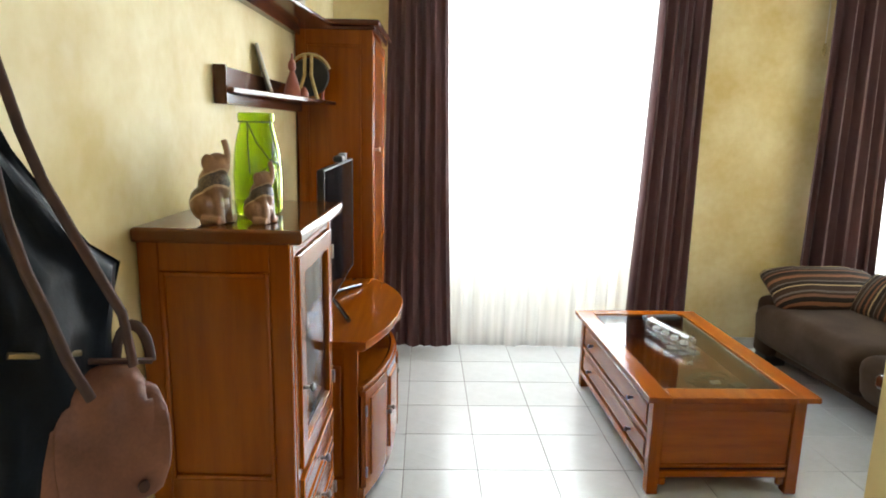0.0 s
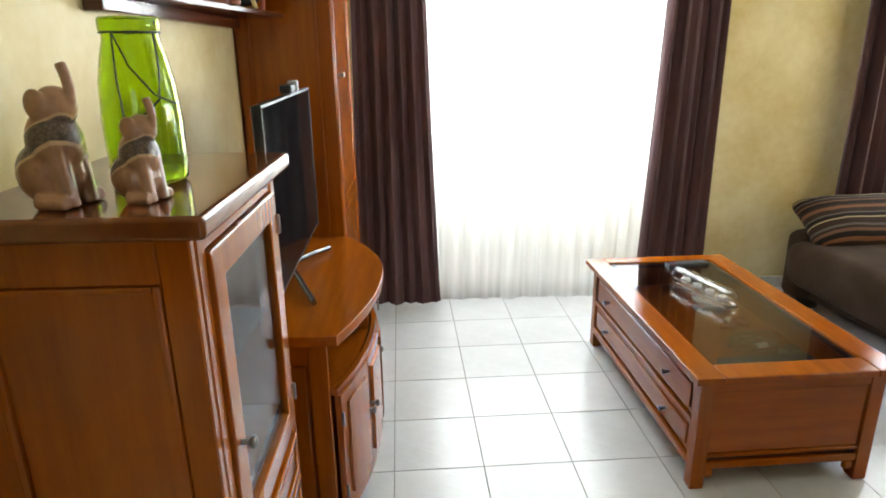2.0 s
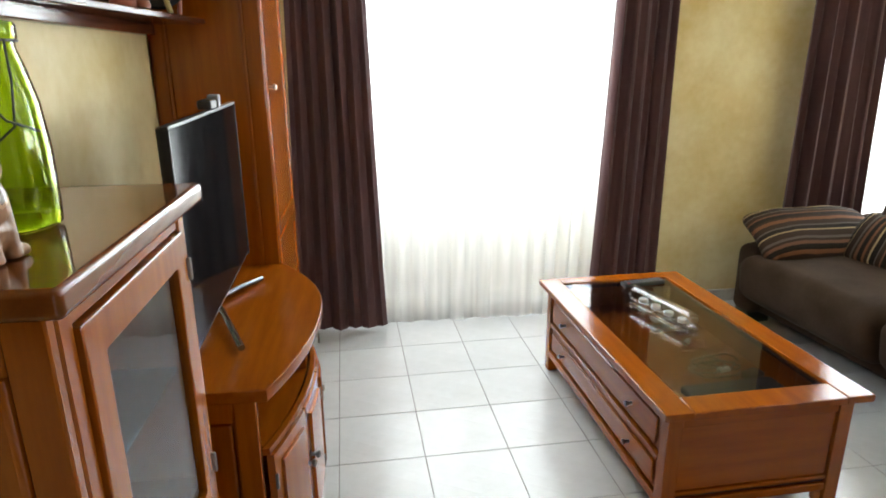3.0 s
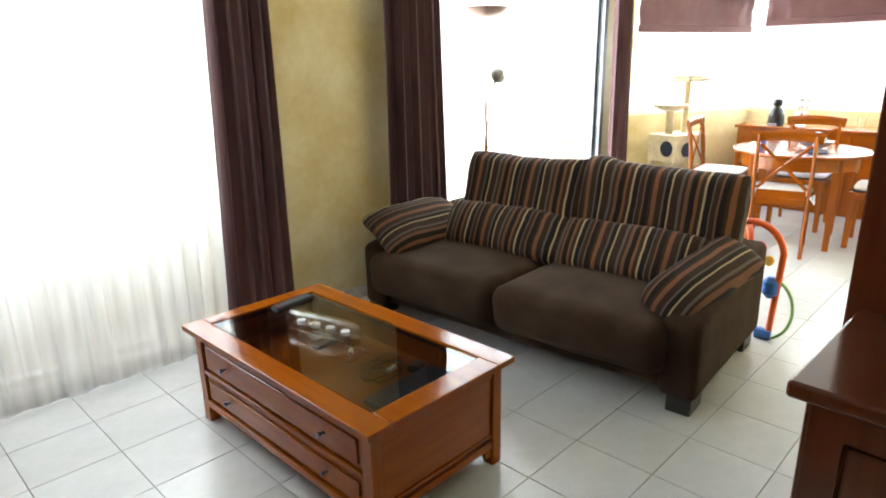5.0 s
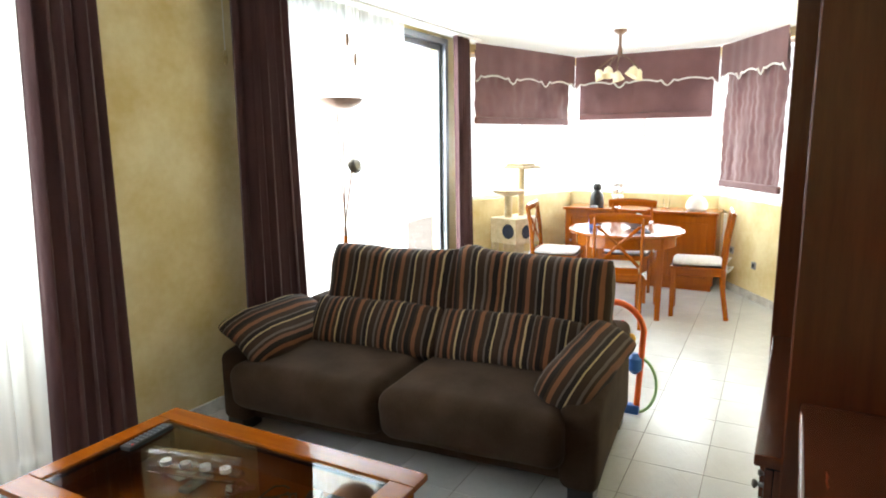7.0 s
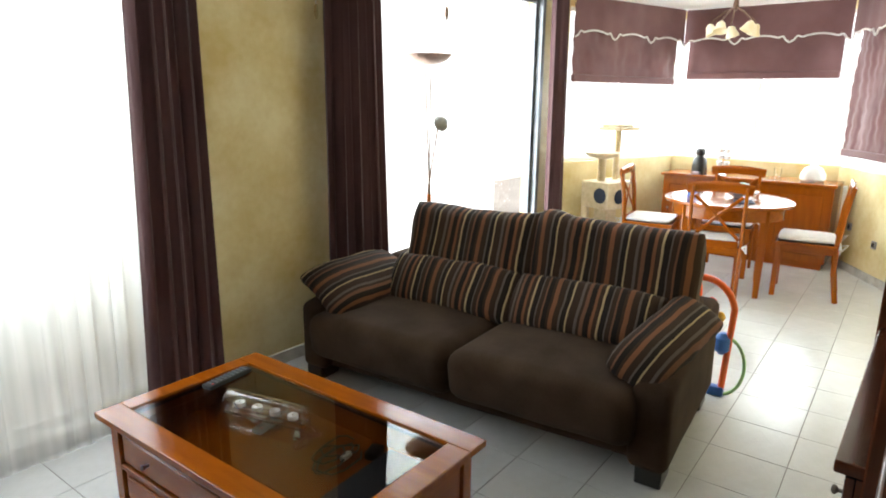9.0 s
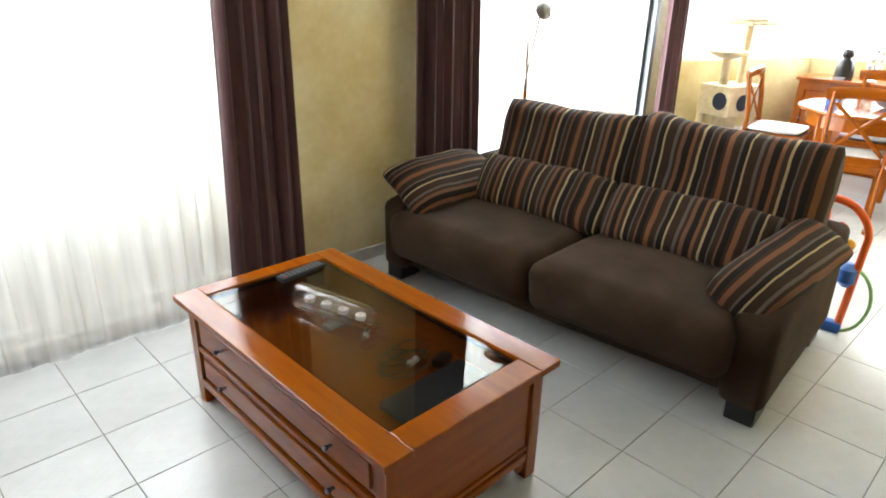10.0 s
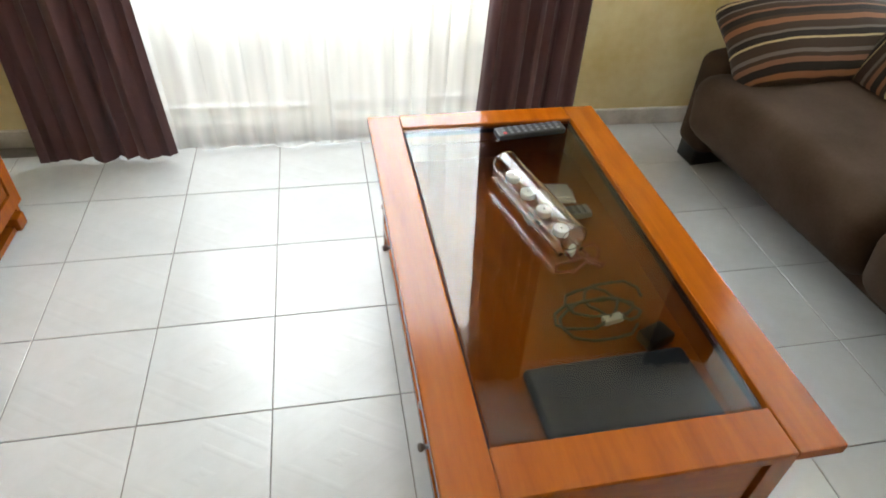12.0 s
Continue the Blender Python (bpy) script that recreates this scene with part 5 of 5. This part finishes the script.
def dining_chair():
    t = thing("dining_chair", "cherry-stained dining chair with a crossed back and white pad", "chair", (5.10, 2.66, 0), 15, "dining chairs")
    for s in (-1, 1):
        part("rear_leg", sweep(bmesh.new(), [(-0.04, s * 0.19, 0), (0.0, s * 0.19, 0.25), (0.005, s * 0.19, 0.45), (-0.015, s * 0.19, 0.70), (-0.05, s * 0.19, 0.93)], 0.021, 8, 0.75), WOOD_Z, t)
        part("front_leg", B(0.39, 0.43, s * 0.19 - 0.02, s * 0.19 + 0.02, 0, 0.44, bev=0.004), WOOD_Z, t)
        part("cross_slat", sweep(bmesh.new(), [(-0.002, -s * 0.17, 0.52), (-0.022, 0, 0.70), (-0.042, s * 0.17, 0.86)], 0.013, 6, 0.6), WOOD_Z, t)
        part("side_rail", B(0.02, 0.41, s * 0.19 - 0.011, s * 0.19 + 0.011, 0.38, 0.435, bev=0.003), WOOD_X, t)
    part("top_rail", sweep(bmesh.new(), [(-0.046, -0.235, 0.91), (-0.035, -0.12, 0.925), (-0.032, 0, 0.93), (-0.035, 0.12, 0.925), (-0.046, 0.235, 0.91)], 0.040, 10, 0.35), WOOD_Y, t)
    part("front_rail", B(0.40, 0.42, -0.17, 0.17, 0.38, 0.435, bev=0.003), WOOD_Y, t)
    part("rear_rail", B(-0.005, 0.015, -0.17, 0.17, 0.40, 0.51, bev=0.004), WOOD_Y, t)
    part("seat", B(-0.01, 0.44, -0.22, 0.22, 0.437, 0.462, bev=0.010, seg=2), WOOD_X, t)
    part("seat_pad", pillow(0.41, 0.42, 0.05, pose(0.215, 0, 0.485), 0.5, 5, 0.004, 1, 6), SEAT_PAD, t, "white tied seat pad")
    for s in (-1, 1):
        bow_ = bmesh.new()
        for a in (35, -35, 160):
            sweep(bow_, [(-0.02, s * 0.20, 0.47), (-0.04 + 0.03 * math.cos(radians(a)), s * 0.225, 0.47 + 0.045 * math.sin(radians(a))), (-0.03, s * 0.23, 0.43)], 0.006, 6)
        part("tie", bow_, SEAT_PAD, t)
    return t


first = dining_chair()
for x, y, rz in ((5.86, 3.66, -82), (6.42, 2.86, 186), (5.92, 1.93, 97)):
    copy_thing(first, pose(x, y, 0, 0, 0, rz))


def sideboard():
    t = thing("sideboard", "long cherry-stained sideboard with panelled doors", "sideboard", (6.78, 2.10, 0))
    L, H, D = 1.58, 0.82, 0.44
    part("top", B(-0.02, D, -0.02, L + 0.02, H - 0.03, H, bev=0.007, seg=2), WOOD_Y, t)
    part("body", B(0.018, D - 0.005, 0, L, 0.06, H - 0.031, bev=0.003), WOOD_Z, t)
    part("plinth", B(0.03, D - 0.01, 0.02, L - 0.02, 0, 0.059, bev=0.002), WOOD_Y, t)
    for k in range(3):
        panel_front(t, "door", "-x", 0.017, 0.015 + k * L / 3, (k + 1) * L / 3 - 0.012, 0.08, H - 0.05, 0.06, 0.018, knobs=(((k + 0.85) * L / 3, 0.45),))


sideboard()
machine = thing("coffee_machine", "rounded black capsule coffee machine on the sideboard", "coffee machine", (6.92, 3.36, 0.82))
machine.scale = (0.75, 0.75, 0.75)
part("body", lathe(bmesh.new(), [(0.10, 0), (0.105, 0.02), (0.10, 0.12), (0.085, 0.20), (0.05, 0.235), (0.045, 0.25), (0.062, 0.27), (0.065, 0.31), (0.045, 0.345)], 24), BLACK, machine)
part("drip_tray", B(-0.16, -0.08, -0.05, 0.05, 0, 0.03, bev=0.006, seg=2), GREY_PLASTIC, machine)
rack = thing("cup_rack", "chrome rack of small white cups on the sideboard", "rack", (6.92, 3.13, 0.82))
part("rod", rod(bmesh.new(), (0, 0, 0), (0, 0, 0.30), 0.006), CHROME, rack)
part("base", lathe(bmesh.new(), [(0.05, 0), (0.05, 0.008), (0.01, 0.015)], 18), CHROME, rack)
for k in range(4):
    for s in (-1, 1):
        part("cup", lathe(bmesh.new(), [(0.018, 0), (0.028, 0.02), (0.030, 0.045), (0.026, 0.045)], 14, at=(0, s * 0.035, 0.03 + 0.065 * k)), CERAMIC, rack)
pot = thing("white_kettle", "white kettle and bowl standing on the sideboard", "kettle", (6.98, 2.32, 0.82))
part("body", lathe(bmesh.new(), [(0.09, 0), (0.11, 0.02), (0.11, 0.07), (0.075, 0.13), (0.03, 0.15), (0.012, 0.175)], 22), CERAMIC, pot)
cup = thing("glass_tumbler", "clear glass tumbler on the sideboard", "glass", (6.95, 2.62, 0.82))
part("glass", lathe(bmesh.new(), [(0.03, 0), (0.036, 0.11), (0.033, 0.11), (0.028, 0.006)], 18), CLEAR, cup)
bowl = thing("fruit_bowl", "shallow grey bowl with green fruit on the dining table", "bowl", (5.78, 2.66, 0.76))
part("bowl", lathe(bmesh.new(), [(0.05, 0), (0.09, 0.02), (0.14, 0.06), (0.135, 0.062), (0.05, 0.012)], 26), GREY_PLASTIC, bowl)
fruit = thing("melon", "yellow-green melon lying in the bowl", "fruit", (5.80, 2.66, 0.775))
part("flesh", lathe(bmesh.new(), [(0.01, 0), (0.05, 0.02), (0.072, 0.06), (0.05, 0.10), (0.01, 0.115)], 20), GREEN, fruit)
mug = thing("mug", "blue mug standing on the dining table", "mug", (5.62, 3.02, 0.76))
part("cup", lathe(bmesh.new(), [(0.036, 0), (0.04, 0.005), (0.04, 0.095), (0.036, 0.095), (0.034, 0.01)], 18), BLUE, mug)
part("handle", sweep(bmesh.new(), arc((-0.04, 0, 0.048), 0.026, 90, 270, 8), 0.005), BLUE, mug)
magazine = thing("magazine", "closed blue-grey magazine on the dining table", "magazine", (5.55, 2.58, 0.76), rz=20)
part("pages", B(-0.10, 0.10, -0.07, 0.07, 0.0, 0.01, bev=0.001), NAVY, magazine)


def cat_tree():
    t = thing("cat_tree", "cream plush cat tree with a box and two perches", "cat tree", (5.98, 3.93, 0), rz=-16)
    part("base", B(-0.24, 0.24, -0.20, 0.20, 0, 0.03, bev=0.006), CREAM_PLUSH, t)
    part("ramp_column", B(-0.10, 0.06, -0.06, 0.10, 0.03, 0.52, bev=0.01), CREAM_PLUSH, t)
    for x, y in ((0.18, 0.14), (-0.18, 0.14)):
        part("post", rod(bmesh.new(), (x, y, 0.03), (x, y, 0.52), 0.04), CREAM_PLUSH, t)
    bx = B(-0.22, 0.22, -0.17, 0.17, 0.52, 0.78, bev=0.012, seg=2)
    part("box", bx, CREAM_PLUSH, t)
    # the box is solid; dark discs on it paint the shade of its openings
    for s in (0, 1):
        face = rod(bmesh.new(), (-0.2235, -0.07, 0.65), (-0.218, -0.07, 0.65), 0.075, n=24) if s else lathe(bmesh.new(), [(0.001, 0), (0.07, 0), (0.07, 0.004), (0.001, 0.004)], 24)
        if not s:
            bmesh.ops.transform(face, matrix=pose(-0.06, -0.1735, 0.64, 90, 0, 0), verts=face.verts)
        part("hole_shade", face, NAVY, t, "dark disc painted for the shade inside a round opening")
    bm = lathe(bmesh.new(), [(0.05, 1.0), (0.15, 1.03), (0.175, 1.06), (0.165, 1.062), (0.04, 1.02)], 24, at=(-0.11, 0.02, 0))
    part("hammock", bm, CREAM_PLUSH, t)
    part("post", rod(bmesh.new(), (-0.11, 0.02, 0.78), (-0.11, 0.02, 1.01), 0.04), CREAM_PLUSH, t)
    part("post", rod(bmesh.new(), (0.11, 0.03, 0.78), (0.11, 0.03, 1.27), 0.032), CREAM_PLUSH, t)
    part("perch", B(-0.04, 0.26, -0.12, 0.16, 1.27, 1.30, bev=0.012, seg=2), CREAM_PLUSH, t)
    part("perch_cushion", B(-0.01, 0.20, -0.08, 0.14, 1.301, 1.325, bev=0.01, seg=2), CREAM_PLUSH, t)


cat_tree()


def chandelier():
    t = thing("chandelier", "bronze chandelier with five cream glass tulip shades", "chandelier", (5.72, 2.86, 0))
    part("canopy", lathe(bmesh.new(), [(0.055, CEIL), (0.055, CEIL - 0.015), (0.02, CEIL - 0.04)][::-1], 20), BRONZE, t)
    part("rod", rod(bmesh.new(), (0, 0, CEIL - 0.22), (0, 0, CEIL - 0.03), 0.012), BRONZE, t)
    part("hub", lathe(bmesh.new(), [(0.010, CEIL - 0.23), (0.024, CEIL - 0.21), (0.02, CEIL - 0.17), (0.012, CEIL - 0.14)], 16), BRONZE, t)
    for k in range(5):
        a = 2 * math.pi * (k + 0.3) / 5
        c, s = math.cos(a), math.sin(a)
        arm = part("arm", sweep(bmesh.new(), [(0, 0, CEIL - 0.20), (0.08 * c, 0.08 * s, CEIL - 0.24), (0.16 * c, 0.16 * s, CEIL - 0.30), (0.19 * c, 0.19 * s, CEIL - 0.335)], 0.007), BRONZE, t)
        sh = lathe(bmesh.new(), [(0.014, 0), (0.032, -0.018), (0.040, -0.05), (0.055, -0.085), (0.052, -0.085), (0.03, -0.03)], 16)
        bmesh.ops.transform(sh, matrix=pose(0.19 * c, 0.19 * s, CEIL - 0.33, -25 * s, -25 * c, 0), verts=sh.verts)
        part("shade", sh, FROSTED, arm, "cream glass tulip shade")


chandelier()


def play_arch():
    t = thing("baby_play_arch", "orange plastic play arch with hanging coloured toys", "toy", (3.46, 2.10, 0), rz=4)
    t.scale = (0.86, 0.86, 0.92)
    part("arch", sweep(bmesh.new(), [(-0.22, 0.25, 0.0), (-0.22, 0.25, 0.45)] + arc((-0.0, 0.25, 0.52), 0.22, 170, 10, 14, ry=0.16) + [(0.22, 0.25, 0.45), (0.22, 0.25, 0.0)], 0.020, 10), ORANGE, t)
    part("arch", sweep(bmesh.new(), [(0.0, 0.02, 0.02), (0.0, 0.0, 0.40)] + arc((0.0, 0.18, 0.50), 0.19, 170, 20, 12, "yz", 0.20), 0.020, 10), ORANGE, t)
    for y, z, mat_, r in ((0.13, 0.55, RED, 0.04), (0.07, 0.48, YELLOW, 0.032)):
        part("hanging_ball", lathe(bmesh.new(), [(0.005, -r), (0.7 * r, -0.7 * r), (r, 0), (0.7 * r, 0.7 * r), (0.005, r)], 14, at=(-0.0, y, z)), mat_, t)
    part("hoop", sweep(bmesh.new(), arc((0.0, 0.03, 0.19), 0.13, 0, 360, 26, "yz", 0.18), 0.010, 8), GREEN, t, "light green plastic hoop")
    part("hub", lathe(bmesh.new(), [(0.02, 0.26), (0.05, 0.29), (0.05, 0.36), (0.02, 0.39)], 16, at=(-0.0, 0.04, 0)), BLUE, t)
    part("foot", B(-0.03, 0.03, -0.0, 0.10, 0, 0.06, bev=0.012, seg=2), BLUE, t)


play_arch()

# sockets and pipe in the bay
m3, L3 = BAY_FRAMES[2]
for u, z in ((0.36, 0.42), (0.80, 0.34)):
    s = thing("wall_socket", "small grey socket in the yellow bay wall", "socket", group="sockets")
    s.matrix_basis = m3
    part("plate", B(u - 0.035, u + 0.035, -0.012, -0.001, z - 0.035, z + 0.035, bev=0.003), GREY_PLASTIC, s)
    part("insert", B(u - 0.02, u + 0.02, -0.016, -0.0125, z - 0.02, z + 0.02, bev=0.002), BLACK, s)
pipe = thing("white_pipe", "white cable duct and plug beside the sideboard", "duct", (6.95, 2.02, 0))
part("duct", B(0, 0.035, 0, 0.035, 0, 0.80, bev=0.004), WHITE_PLASTIC, pipe)
part("plug", B(-0.02, 0.03, -0.03, 0.0, 0.14, 0.22, bev=0.006), WHITE_PLASTIC, pipe)

# ---- floor tiles ----
floor = structure("floor", B(-0.78, 7.5, -1.9, 4.46, -0.2, -0.0025, bev=0), GROUT, "white marble tiled floor with thin grey joints", "floor")
G = 0.326
TURN = pose(0.0402, -0.0303, 0, 0, 0, 1.75)
tile_bm = B(0.0014, G - 0.0014, 0.0014, G - 0.0014, -0.008, 0.0, bev=0.0012)
tile_mesh = bpy.data.meshes.new("tile")
tile_bm.to_mesh(tile_mesh)
tile_bm.free()
tile_mesh.materials.append(TILE)
rest = bmesh.new()
count = 0
for j in range(-6, 13):
    for i in range(-3, 23):
        c = TURN @ Vector(((i + 0.5) * G, (j + 0.5) * G, 0))
        if c.x < -0.75 or c.x > 7.4 or c.y < -1.95 or c.y > 4.45:
            continue
        near = c.x < 6.0 and c.y > 0.0 and not (c.x > 1.1 and c.y < 0.85)
        if near and count < 300:
            ob = new("tile", tile_mesh)
            ob.matrix_basis = TURN @ Matrix.Translation((i * G, j * G, 0))
            ob.parent = floor
            count += 1
        else:
            box(rest, i * G + 0.0014, (i + 1) * G - 0.0014, j * G + 0.0014, (j + 1) * G - 0.0014, -0.008, 0.0, 0)
bmesh.ops.transform(rest, matrix=TURN, verts=rest.verts)
tagged(part("far_tiles", rest, TILE, floor), kind="stuff")
